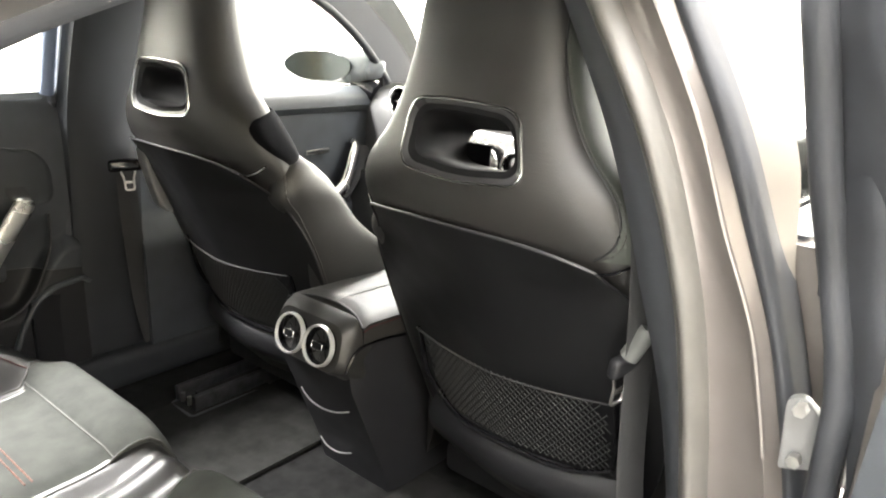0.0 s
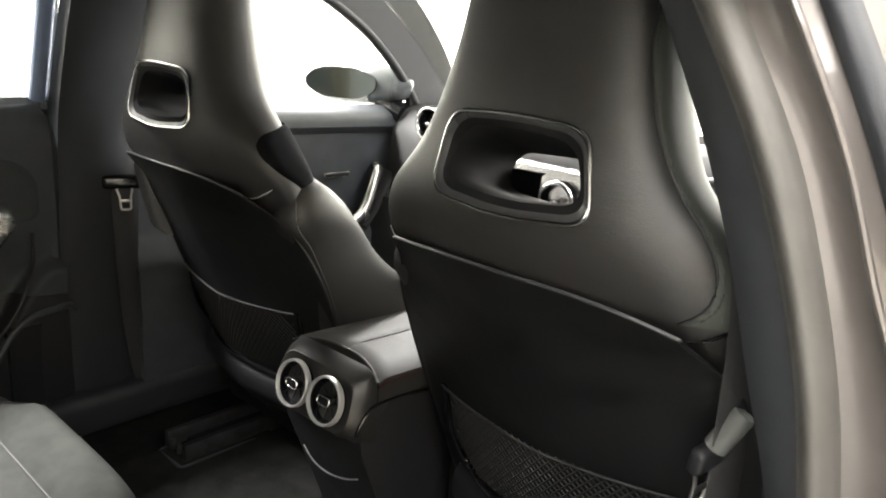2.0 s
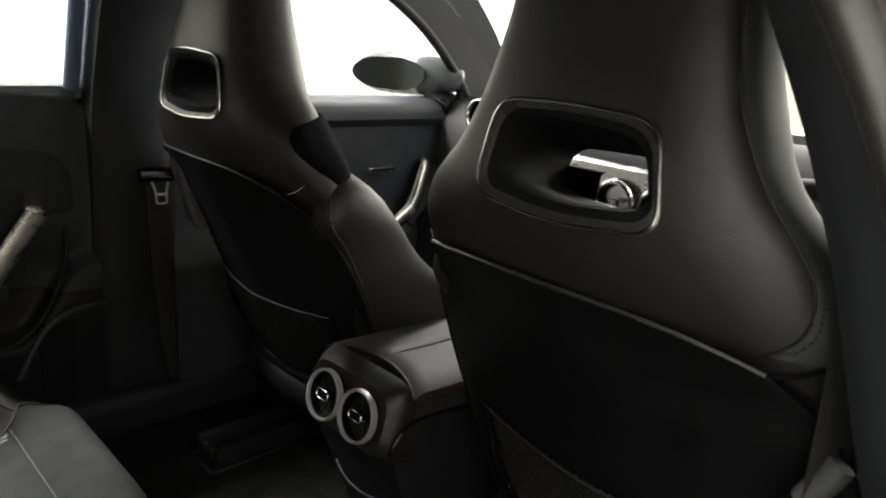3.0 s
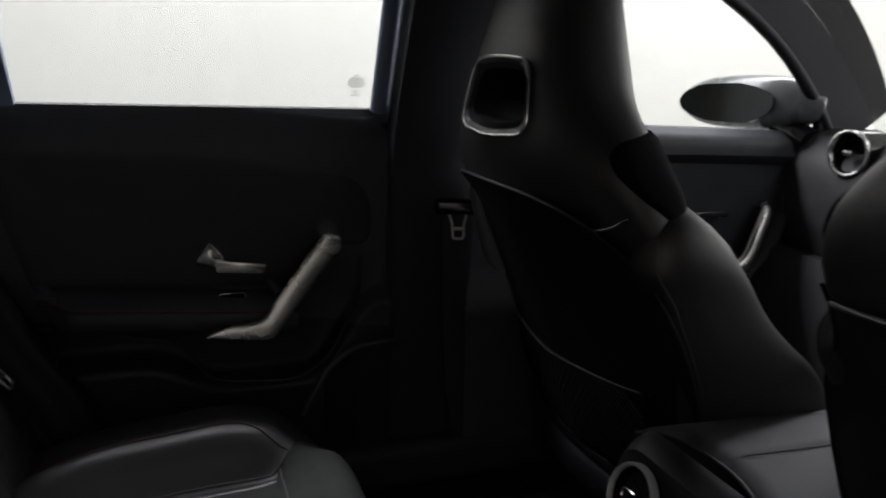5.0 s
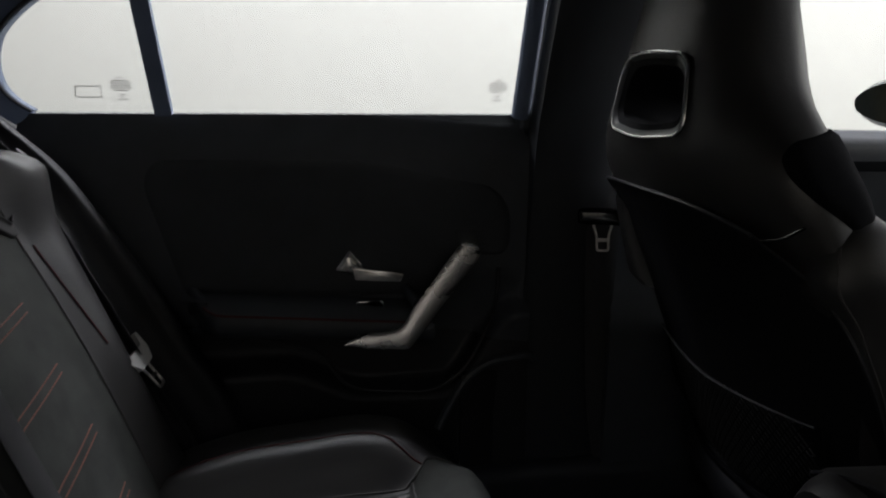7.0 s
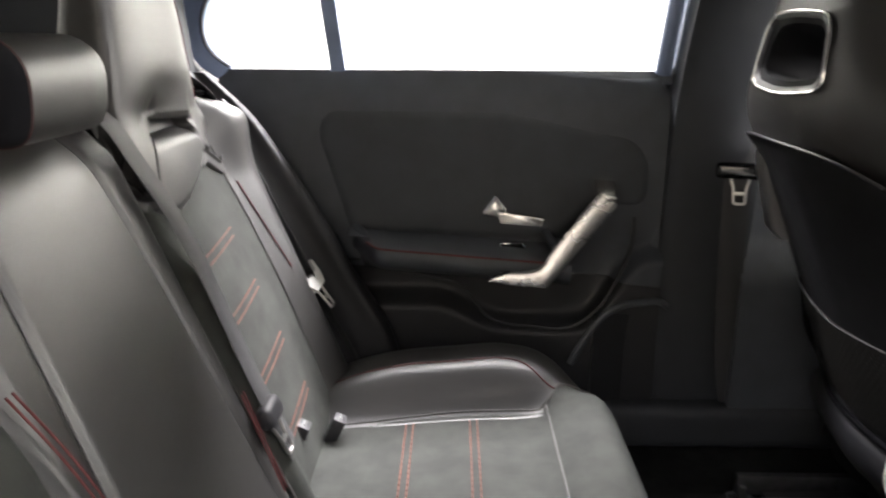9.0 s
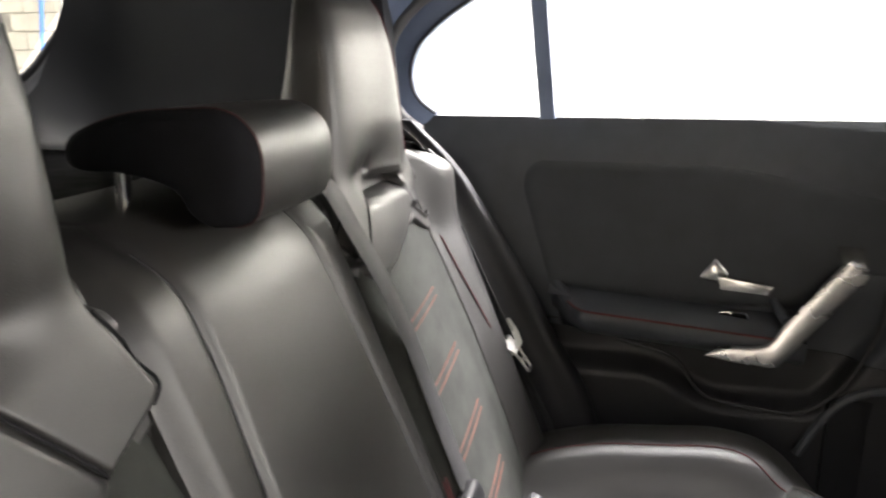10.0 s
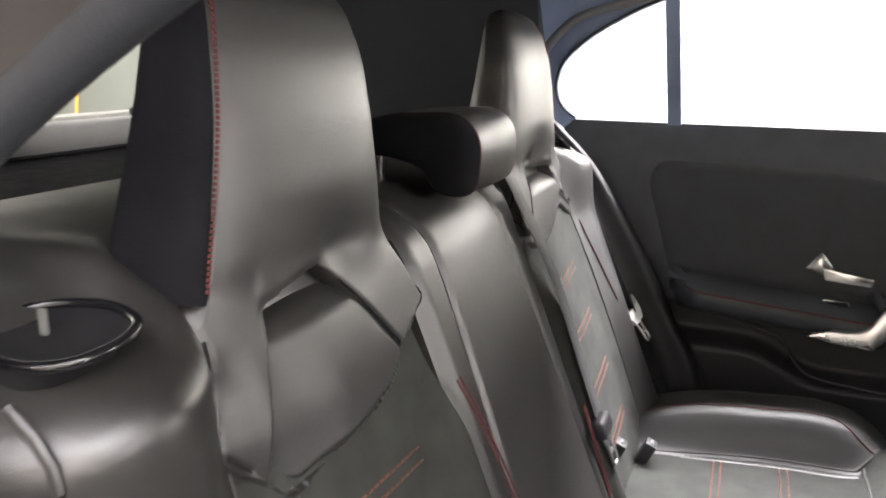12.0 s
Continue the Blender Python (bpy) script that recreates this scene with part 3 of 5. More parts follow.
def head_ring(s, z, n=72):
    xi, xo, y0, y1 = head_profile(z)
    p = 4.2 + 6.0 * step(0.92, 0.86, z)
    out = []
    for i in range(n):
        a = 2 * math.pi * i / n
        c, q = math.cos(a), math.sin(a)
        x = (xi + xo) / 2 + (xo - xi) / 2 * math.copysign(abs(c) ** (2 / p), c)
        hollow = 0.014 * step(0.972, 0.950, z) if q > 0.35 else 0.0
        out.append((s * x, (y0 + y1) / 2 + (y1 - y0) / 2 * math.copysign(abs(q) ** (2 / p), q) - hollow, z))
    return out


def head_front(x, z):
    xi, xo, y0, y1 = head_profile(z)
    k = min(abs(x - (xi + xo) / 2) / ((xo - xi) / 2), 0.999)
    return (y0 + y1) / 2 + (y1 - y0) / 2 * (1 - k**4.2) ** (1 / 4.2)


# outlines below the headrest (x from the middle of the car, z): neck pad, outer arm, inner arm
NECK = {
    1: ([(0.428, 0.803), (0.402, 0.866), (0.384, 0.902), (0.366, 0.914), (0.306, 0.914), (0.284, 0.893), (0.227, 0.823), (0.238, 0.809), (0.256, 0.800), (0.290, 0.792), (0.333, 0.787), (0.395, 0.784), (0.412, 0.788)],
        [(0.402, 0.866), (0.384, 0.902), (0.384, 0.950), (0.447, 0.950), (0.446, 0.900), (0.449, 0.870), (0.459, 0.833), (0.428, 0.803)],
        [(0.284, 0.893), (0.306, 0.914), (0.306, 0.950), (0.200, 0.950), (0.192, 0.905), (0.166, 0.849), (0.176, 0.842), (0.227, 0.823)]),
    -1: ([(0.404, 0.862), (0.384, 0.902), (0.366, 0.914), (0.286, 0.914), (0.256, 0.893), (0.205, 0.832), (0.206, 0.818), (0.222, 0.809), (0.250, 0.806), (0.290, 0.813), (0.340, 0.829), (0.385, 0.848)],
         [(0.404, 0.862), (0.384, 0.902), (0.384, 0.950), (0.447, 0.950), (0.448, 0.900), (0.455, 0.866), (0.462, 0.842), (0.450, 0.834)],
         [(0.256, 0.893), (0.286, 0.914), (0.286, 0.950), (0.200, 0.950), (0.186, 0.905), (0.162, 0.849), (0.172, 0.840), (0.205, 0.830)]),
}


def inside(poly, x, z):
    """Distance to an outline, positive within it."""
    best, within = 1e9, False
    for (x0, z0), (x1, z1) in zip(poly, poly[1:] + poly[:1]):
        dx, dz = x1 - x0, z1 - z0
        t = min(max(((x - x0) * dx + (z - z0) * dz) / (dx * dx + dz * dz), 0), 1)
        best = min(best, math.hypot(x - x0 - t * dx, z - z0 - t * dz))
        if (z0 > z) != (z1 > z) and x < x0 + (z - z0) / dz * dx:
            within = not within
    return best if within else -best


def neck_y(x, z, s):
    """Front face below the headrest: neck pad and arms, running up into the head."""
    pad, outer_arm, inner_arm = (inside(poly, x, z) for poly in NECK[s])
    base = 0.295 - 0.35 * z - (0.002 + 0.005 * step(0.39, 0.42, x)) * step(0.840, 0.790, z) * (1 if s > 0 else 0)
    d = max(pad, outer_arm, inner_arm)
    edge = 0.012 if min(pad, outer_arm) > -0.012 else d  # pad and outer arm are one cover
    if d < 0:
        y = base - 0.002 - (0.012 - 0.008 * step(0.385, 0.405, x)) * step(0, 0.006, -d) - 0.03 * step(0.018, 0.030, -d)
    elif pad == d:
        swell = 0.004 * math.exp(-((x - (0.335 if s > 0 else 0.310)) / 0.14) ** 2 - ((z - 0.842) / 0.050) ** 2)
        y = base - 0.002 + 0.004 * step(0, 0.007, edge) + swell - (0.006 if s > 0 else 0.0) * step(0.0, 0.006, -outer_arm) * step(0.32, 0.39, x) - 75.0 * max(0.0, z - 0.874) ** 2
    else:
        y = base - 0.002 + 0.004 * step(0, 0.004, edge) - (0.007 if s > 0 else 0.014) * step(0.41, 0.45, x) * step(0.90, 0.86, z)
    xi, xo, y0, y1 = head_profile(z)
    if not xi + 0.001 < x < xo - 0.001:
        head_y = (y0 + y1) / 2 - 0.01
    else:
        head_y = head_front(x, z) + 0.0008 - 0.0022 * step(0.95, 1.07, z) - 0.012 * step(0.980, 0.915, z) * bump_fn(x, 0.315, 0.060)
    hollow = 1.0 if pad == d and d > 0 else step(0.290, 0.304, x) * step(0.398, 0.384, x)
    lip = 0.9045 - 0.05 * (x - 0.335)
    t = step(0.885, 0.945, z) * (1 - hollow) + step(lip - 0.002, lip + 0.002, z) * hollow
    scoop = 0.010 * math.exp(-((x - 0.268) / 0.034) ** 2 - ((z - 0.915) / 0.024) ** 2) + 0.004 * hollow * step(lip + 0.012, lip, z)
    return y + (head_y - y) * t - scoop


def neck_point(u, v, s):
    z = 0.768 + 0.302 * v
    k = step(0.870, 0.925, z)
    xi, xo = head_profile(z)[:2]
    x0, x1 = 0.150 + (xi + 0.005 - 0.150) * k, 0.472 + (xo - 0.017 - 0.472) * k
    x = x0 + (x1 - x0) * u
    return (s * x, neck_y(x, z, s), z)


for s in (1, -1):
    part("outer_backrest", back_sheet(s), "rear_leather", bench)
    part("suede_insert", patch(lambda u, v: insert_point(s, u, v), 32, 36, (0, -0.02, 0)), "suede", bench, "grey suede insert of the backrest")
    # one-piece headrest; two arms and a neck pad run down over the backrest
    head = part("outer_headrest", loft([head_ring(s, 0.935 + (1.134 - 0.935) * i / 50) for i in range(51)]), "rear_leather", bench, "tall leather headrest shaped in one with the backrest")
    part("neck_pad", patch(lambda u, v: neck_point(u, v, s), 150, 150, (0, -0.035, 0)), "rear_leather", bench, "smooth leather neck pad between two arms", sharp=70)
    for seam, cover in ((NECK[s][1][4:8], "rear_leather"), (NECK[s][0][5:7] if s > 0 else NECK[s][0][4:6], "liner"), (NECK[s][2][4:7], "liner")):
        pts = smooth_path([(x, 0, z) for x, z in seam], 16)
        part("neck_seam", tube([Vector((s * p.x, max(neck_y(p.x + k, p.z, s) for k in (-0.004, 0, 0.004)) - 0.0008, p.z)) for p in pts], 0.0013, 6), cover, bench)
    # seams
    bm = bmesh.new()
    zs = np.linspace(0.925, 1.118, 56)
    for z0, z1 in zip(zs, zs[1:]):
        for k in (0.0150,):
            ends = []
            for z in (z0, z0 + (z1 - z0) * 0.65):
                x = float(head_profile(z)[1]) - k
                ends.append(Vector((s * x, head_front(x, z) + 0.0006, z)))
            tube(ends, 0.0015, 6, bm)
    part("head_stitching", bm, "red", bench, "thick red stitching down the headrest edge")

    def side_point(u, v, s=s):
        z0 = 0.918 + 0.016 * (1 - u)
        z = z0 + (1.127 - z0) * v
        e = 2 / (4.2 + 6.0 * step(0.92, 0.86, z))
        xi, xo, y0, y1 = head_profile(z)
        a = radians(-75 + 114 * u)
        lift = 0.0016 if 0 < u < 1 and v > 0 else 0.0003
        return (s * ((xi + xo) / 2 + (xo - xi) / 2 * math.cos(a) ** e + lift), (y0 + y1) / 2 + (y1 - y0) / 2 * math.copysign(abs(math.sin(a)) ** e, a), z)
    part("head_side", patch(side_point, 22, 24, (-s * 0.006, 0, 0)), "dark_suede", bench, "black cloth side of the headrest")
    for e in (0, 1):
        part("insert_seam", tube([insert_point(s, e, v / 24) + Vector((0, 0.001, 0)) for v in range(25)], 0.0017, 6), "thread", bench)
    top = 0.552 - 0.035 * step(0.50, 0.61, 0.567)
    line = [Vector((s * 0.567, bench_y(z) + outer_relief(0.567, z) - 0.050 * step(0.87, 1.02, (z - 0.40) / top) ** 2 + 0.001, z)) for z in np.linspace(0.56, 0.910, 30)]
    part("edge_piping", tube(line, 0.0032, 8), "rear_leather", bench, "leather piping along the outer edge of the backrest")
    # paired diagonal stitches on the insert
    for zc in (0.728, 0.652, 0.572, 0.492):
        for k in (0, 0.011):
            bm = bmesh.new()
            pts = []
            for i in range(17):
                x = 0.245 + 0.145 * i / 16
                z = zc + k + 0.010 * i / 16
                a, b = insert_edges(z)
                pts.append(insert_point(s, (x - a) / (b - a), (z - 0.42) / 0.435) + Vector((0, 0.0006, 0)))
            for i in range(0, 16):
                tube([pts[i], pts[i] + (pts[i + 1] - pts[i]) * 0.8], 0.0011, 5, bm)
            part("cross_stitch", bm, "orange", bench)
    red2 = [Vector((s * x, bench_y(z) + outer_relief(x, z) + 0.001, z)) for x, z in zip(np.linspace(0.470, 0.492, 24), np.linspace(0.80, 0.66, 24))]
    part("bolster_stitching", tube(red2, 0.0011, 6), "red", bench)
    # plastic belt guide let into the shoulder
    reach = 1.0 if s > 0 else 0.5
    guide = [Vector((s * (0.510 + (x - 0.510) * reach), -0.06 + (y + 0.06) * reach, z - 0.004)) for x, y, z in ((0.494, -0.019, 0.933), (0.484, -0.050, 0.935), (0.496, -0.085, 0.934), (0.521, -0.096, 0.931), (0.549, -0.078, 0.927), (0.553, -0.032, 0.926), (0.540, -0.012, 0.928), (0.514, -0.009, 0.931))]
    ringg = round_poly(guide, 0.03, 4)
    gd = part("belt_guide", tube(ringg, 0.0032, 10, closed=True), "gloss", bench, "black plastic belt guide on the shoulder")
    part("guide_floor", prism([p + Vector((0, -0.001, -0.001)) for p in ringg], (0, -0.02, -0.02)), "liner", gd)
    part("guide_lever", box((s * 0.522, -0.056, 0.931), (0.003, 0.005, 0.016), 0.0012), "belt_plastic", gd)


def groove_x(z, s=-1):
    if s > 0:
        return float(curve_fn([(0.42, 0.132), (0.60, 0.126), (0.76, 0.110), (0.86, 0.104), (0.91, 0.110), (0.93, 0.120)])(z)[0])
    return float(curve_fn([(0.42, 0.134), (0.60, 0.126), (0.77, 0.114), (0.85, 0.105), (0.911, 0.096), (0.93, 0.096)])(z)[0])


def centre_point(u, v):
    z = 0.42 + (0.935 - 0.42) * v
    x = -0.170 + 0.340 * u
    g = groove_x(z, x)
    y = bench_y(z) + 0.020 + 0.006 * (1 - min(1, abs(x) / g) ** 2)
    y -= 0.0045 * bump_fn(abs(x), g, 0.0050)
    y -= 0.012 * step(0.145, 0.176, abs(x)) + 0.062 * step(0.86, 1.06, v) ** 1.6
    return Vector((x, y, z))


part("centre_backrest", patch(centre_point, 120, 40, (0, -0.10, 0)), "rear_leather", bench, "plain black leather centre backrest")
for s in (-1, 1):
    line = []
    for z in np.linspace(0.44, 0.915, 40):
        g = groove_x(z, s)
        line.append(centre_point((s * g + 0.170) / 0.340, (z - 0.42) / 0.515) + Vector((0, 0.0002, 0)))
    part("centre_piping", tube(line, 0.0014, 6), "panel", bench)
    red3 = smooth_path([(s * 0.164, bench_y(0.772) + 0.030, 0.772), (s * 0.150, bench_y(0.72) + 0.032, 0.72), (s * 0.138, bench_y(0.64) + 0.033, 0.64), (s * 0.128, bench_y(0.50) + 0.030, 0.50)], 36)
    if s < 0:
        red3 = red3[20:]
    for k in (0.0, 0.008):
        part("seat_stitching", tube([p + Vector((s * k, 0.0, 0)) for p in red3], 0.0011, 6), "red", bench)


# centre headrest, hooked over the backrest
def headrest_ring(x, k):
    prof = round_poly([(x, 0.006, 0.925), (x, 0.010, 0.985), (x, -0.015, 1.010), (x, -0.10, 1.006), (x, -0.150, 0.990), (x, -0.152, 0.962), (x, -0.095, 0.962), (x, -0.045, 0.950), (x, -0.030, 0.918)], 0.022, 4)
    c = Vector((x, -0.05, 0.97))
    return [c + (p - c) * k for p in prof]


rest = part("centre_headrest", loft([headrest_ring(x, k) for x, k in ((-0.112, 0.55), (-0.110, 0.80), (-0.104, 0.93), (-0.092, 1.0), (-0.06, 1.01), (0.00, 1.01), (0.038, 1.0))]), "rear_leather", bench, "low leather centre headrest with red seam")
part("headrest_end", loft([headrest_ring(x, k) for x, k in ((0.036, 1.004), (0.044, 0.988), (0.056, 0.94), (0.064, 0.82), (0.067, 0.55))]), "dark_suede", rest, "black cloth end of the headrest")
bm = bmesh.new()
ring = headrest_ring(0.038, 1.0)
tube(ring, 0.0011, 5, bm, closed=True, up=(1, 0, 0))
part("headrest_seam", bm, "dark_red", rest, "dull red seam")
for x in (-0.075, 0.048):
    part("headrest_post", tube([(x, -0.105, 0.90), (x, -0.102, 0.985)], 0.006, 12), "chrome", rest, "chrome headrest post")
    part("post_guide", box((x, -0.105, 0.925), (0.03, 0.03, 0.014), 0.005), "panel", rest)


# bench cushion
ridge_z = curve_fn([(0.05, 0.395), (0.12, 0.447), (0.16, 0.471), (0.22, 0.491), (0.34, 0.507), (0.43, 0.512), (0.48, 0.501), (0.53, 0.468), (0.60, 0.44)])


def cushion_front(a):
    return 0.632 - 0.030 * bump_fn(a, 0.0, 0.10) - 0.055 * step(0.43, 0.59, a)


def cushion_z(x, y):
    a = abs(x)
    base = 0.430 + 0.018 * step(0.12, 0.45, y) + 0.026 * bump_fn(y, 0.545, 0.060)
    k = step(0.395, 0.470, a)
    z = base + (float(ridge_z(y)[0]) - base) * k
    z -= 0.10 * step(0.535, 0.61, a) ** 1.5
    z -= 0.16 * max(0.0, (y - cushion_front(a) + 0.080) / 0.080) ** 2.2
    z -= 0.016 * bump_fn(a, 0.04, 0.02)
    return z


def cushion_point(u, v):
    x = -0.605 + 1.21 * u
    y = 0.06 + (cushion_front(abs(x)) - 0.06) * v
    return Vector((x, y, cushion_z(x, y)))


cushion = part("cushion", patch(cushion_point, 96, 48, (0, -0.02, -0.14)), "rear_leather", bench, "leather cushion of the rear bench")
for s in (1, -1):
    def suede_point(u, v, s=s):
        y = 0.13 + 0.490 * v
        xi = 0.075 - 0.022 * step(0.72, 0.95, v)
        xo = 0.400 + 0.012 * math.sin(math.pi * v) + 0.045 * step(0.70, 0.80, v) - 0.02 * step(0.9, 1.0, v)
        x = xi + (xo - xi) * u
        e = min(u, 1 - u)
        return Vector((s * x, y, cushion_z(x, y) + 0.006 * step(0, 0.10, e) - 0.0015 + 0.008 * step(0.715, 0.745, v)))
    part("cushion_insert", patch(suede_point, 26, 48, (0, 0, -0.01)), "suede", cushion, "worn grey suede cushion insert")
    roll = [suede_point(u / 20, 0.722) + Vector((0, 0, 0.0012)) for u in range(21)]
    part("cushion_seam", tube(roll, 0.002, 6), "thread", cushion)
    for e in (0.0, 1.0):
        part("cushion_seam", tube([suede_point(e, v / 30) + Vector((0, 0, 0.001)) for v in range(31)], 0.002, 6), "thread", cushion)
    for yc in (0.270, 0.366):
        for k in (0, 0.011):
            bm = bmesh.new()
            for i in range(22):
                u0 = 0.12 + 0.83 * i / 22
                a = suede_point(u0, (yc + k - 0.13) / 0.490) + Vector((0, 0, 0.001))
                b = suede_point(u0 + 0.030, (yc + k - 0.13) / 0.490) + Vector((0, 0, 0.001))
                tube([a, b], 0.0013, 5, bm)
            part("cushion_stitch", bm, "orange", cushion)
    edge = [Vector((s * x, y, cushion_z(x, y) + 0.0006)) for x, y in ((0.478 - 0.040 * step(0.43, 0.505, y), y) for y in np.linspace(0.13, 0.500, 46))]
    part("bolster_seam", tube(edge, 0.0010, 6), "red", cushion)


# ---- doors, pillars, glass on the far side ----
def rear_door_relief(y, z):
    r = 0.0
    r += 0.020 * step(0.56, 0.70, z) * (1 - step(0.86, 0.955, z) ** 2)
    # lower pocket
    zp = 0.50 + 0.05 * (1 - step(0.30, 0.44, y)) + 0.14 * step(0.57, 0.70, y)
    r += 0.035 * step(zp + 0.01, zp - 0.03, z) * step(-0.02, 0.15, y)
    r -= 0.020 * bump_fn(math.hypot((y - 0.60) / 0.08, (z - 0.62) / 0.11), 0, 0.8)
    return r


door1 = empty("door_1", "closed rear door with black soft trim, silver pull and red stitching", "car door", "", "structure")


def seam_line(y):
    return 0.654 - 0.077 * (y - 0.20)


def armrest_line(y):
    return seam_line(y) - 0.046


def card_point(y, z):
    return (-0.712 + rear_door_relief(y, z), y, z)


def upper_card(u, v):
    y = -0.10 + 0.82 * u
    return card_point(y, armrest_line(y) + (0.952 - armrest_line(y)) * v)


def lower_card(u, v):
    y = -0.10 + 0.82 * u
    return card_point(y, 0.30 + (armrest_line(y) - 0.001 - 0.30) * v)


part("door_card", patch(upper_card, 110, 80, (-0.05, 0, 0)), "trim", door1, "black soft-touch door card")


def insert_card(u, v):
    """Recessed cloth panel of the door card."""
    y = 0.02 + 0.665 * u
    for _ in range(4):
        lo = max(seam_line(y) + 0.012, 0.652 + 0.065 * step(0.55, 0.62, y))
        top = 0.886 - 0.050 * step(0.38, 0.70, y)
        z = lo + (top - lo) * v
        near_top, near_low = max(0.0, 0.060 - (top - z)), max(0.0, 0.028 - (z - lo))
        left = 0.150 - 0.30 * (z - 0.66) + 0.060 - math.sqrt(max(0.0, 0.060**2 - near_top**2))
        right = 0.690 - 0.060 + math.sqrt(max(0.0, 0.060**2 - near_top**2)) - 0.028 + math.sqrt(max(0.0, 0.028**2 - near_low**2))
        y = left + (right - left) * u
    e = min(u * 2, (1 - u) * 2, v, 1 - v)
    x, _, _ = card_point(y, z)
    return (x + 0.0012 + 0.0030 * step(0.0, 0.07, e) - 0.004 * step(0.025, 0.0, e), y, z)


part("card_insert", patch(insert_card, 60, 70, (-0.006, 0, 0)), "dark_cloth", door1, "darker cloth insert of the door card")
part("lower_card", patch(lower_card, 110, 70, (-0.05, 0, 0)), "panel", door1, "hard black lower door card")


def ledge_ring(y):
    """Section of the armrest ledge at y."""
    z = seam_line(y)
    k = step(0.150, 0.215, y)
    front = -0.700 + 0.088 * k
    return [Vector((x, y, q)) for x, q in ((-0.715, z + 0.022), (-0.695, z + 0.014), (-0.66, z + 0.008), (front - 0.012, z + 0.004), (front - 0.003, z), (front, z - 0.010), (front - 0.004, z - 0.026), (front - 0.020, z - 0.040), (-0.70, z - 0.058), (-0.715, z - 0.058))]


part("armrest", loft([ledge_ring(y) for y in np.linspace(0.150, 0.545, 40)]), "trim", door1, "padded armrest ledge")
part("armrest_end", tube(smooth_path([(-0.704, 0.156, 0.682), (-0.692, 0.166, 0.670), (-0.664, 0.186, 0.652), (-0.640, 0.210, 0.634)], 14), 0.010, 10), "trim", door1)
stitch = [ledge_ring(y)[4] + Vector((0.0012, 0, 0.0008)) for y in np.linspace(0.185, 0.530, 30)]
part("armrest_stitching", tube(stitch, 0.0020, 6), "red", door1, "red stitched seam along the armrest")
# pull handle
PULL = [  # y, z of the lower edge, y, z of the upper edge
    (0.618, 0.746, 0.589, 0.751), (0.615, 0.726, 0.571, 0.730), (0.564, 0.667, 0.530, 0.681), (0.530, 0.626, 0.508, 0.651), (0.508, 0.600, 0.497, 0.633),
    (0.497, 0.593, 0.484, 0.6235), (0.470, 0.5945, 0.462, 0.620), (0.440, 0.596, 0.434, 0.619), (0.415, 0.600, 0.414, 0.613), (0.399, 0.602, 0.402, 0.606)]
pull_edges = curve_fn([(i, *row) for i, row in enumerate(PULL)])


def pull_point(u, v):
    ya, za, yb, zb = (float(q) for q in pull_edges(v * (len(PULL) - 1)))
    z = za + (zb - za) * u
    return Vector((-0.612 - 0.22 * (z - 0.68) - 0.005 * (1 - math.sin(math.pi * min(max(u, 0.02), 0.98)) ** 0.22), ya + (yb - ya) * u, z))


part("door_pull", patch(pull_point, 12, 54, (-0.012, 0, -0.003)), "pull_metal", door1, "satin silver angled pull handle", sharp=50)
part("pull_cap", prism(round_poly([(-0.690, 0.590, 0.766), (-0.690, 0.628, 0.763), (-0.630, 0.620, 0.746), (-0.630, 0.586, 0.749)], 0.004, 3), (-0.004, 0, -0.014), 0.003), "satin", door1, "bright top end of the pull handle")
part("pull_mount", box((-0.675, 0.527, 0.645), (0.05, 0.024, 0.022), 0.009), "panel", door1)
part("pull_bracket", tube([(-0.70, 0.506, 0.668), (-0.672, 0.512, 0.660), (-0.640, 0.520, 0.652)], 0.008, 10), "trim", door1)
# release lever: a pointed base and a flat blade
part("release_lever", prism(round_poly([(-0.679, 0.418, 0.706), (-0.676, 0.440, 0.7045), (-0.672, 0.503, 0.6965), (-0.672, 0.497, 0.682), (-0.676, 0.422, 0.686)], 0.003, 3), (-0.010, 0, 0.001), 0.002), "satin", door1, "satin silver release lever", sharp=60)
part("lever_base", loft([round_poly([(x, 0.412 + (y - 0.412) * k, 0.706 + (z - 0.706) * k) for y, z in ((0.386, 0.699), (0.414, 0.739), (0.440, 0.708), (0.426, 0.688))], 0.006, 4) for x, k in ((-0.705, 1.0), (-0.692, 1.0), (-0.686, 0.85), (-0.682, 0.50))]), "satin", door1, "pointed silver base of the lever")
part("lever_dish", tube([(-0.6985 + 0.001 * math.sin(a), 0.475 + 0.075 * math.cos(a), 0.715 + 0.03 * math.sin(a)) for a in np.linspace(0, math.pi, 16)], 0.0012, 6), "panel", door1)
# window switch
tilt = Matrix.Rotation(radians(42), 4, "Y")
key = [Matrix.Translation((-0.668, 0.4455, 0.644)) @ tilt @ p for p in round_poly([(-0.008, -0.0215, 0), (0.008, -0.0215, 0), (0.008, 0.0215, 0), (-0.008, 0.0215, 0)], 0.005, 4)]
sw = part("window_switch", prism(key, tilt @ Vector((0, 0, -0.006))), "gloss", door1, "black window switch with a chrome rim")
part("switch_rim", tube(key, 0.0015, 6, closed=True, up=(0, 1, 0.3)), "chrome", sw)
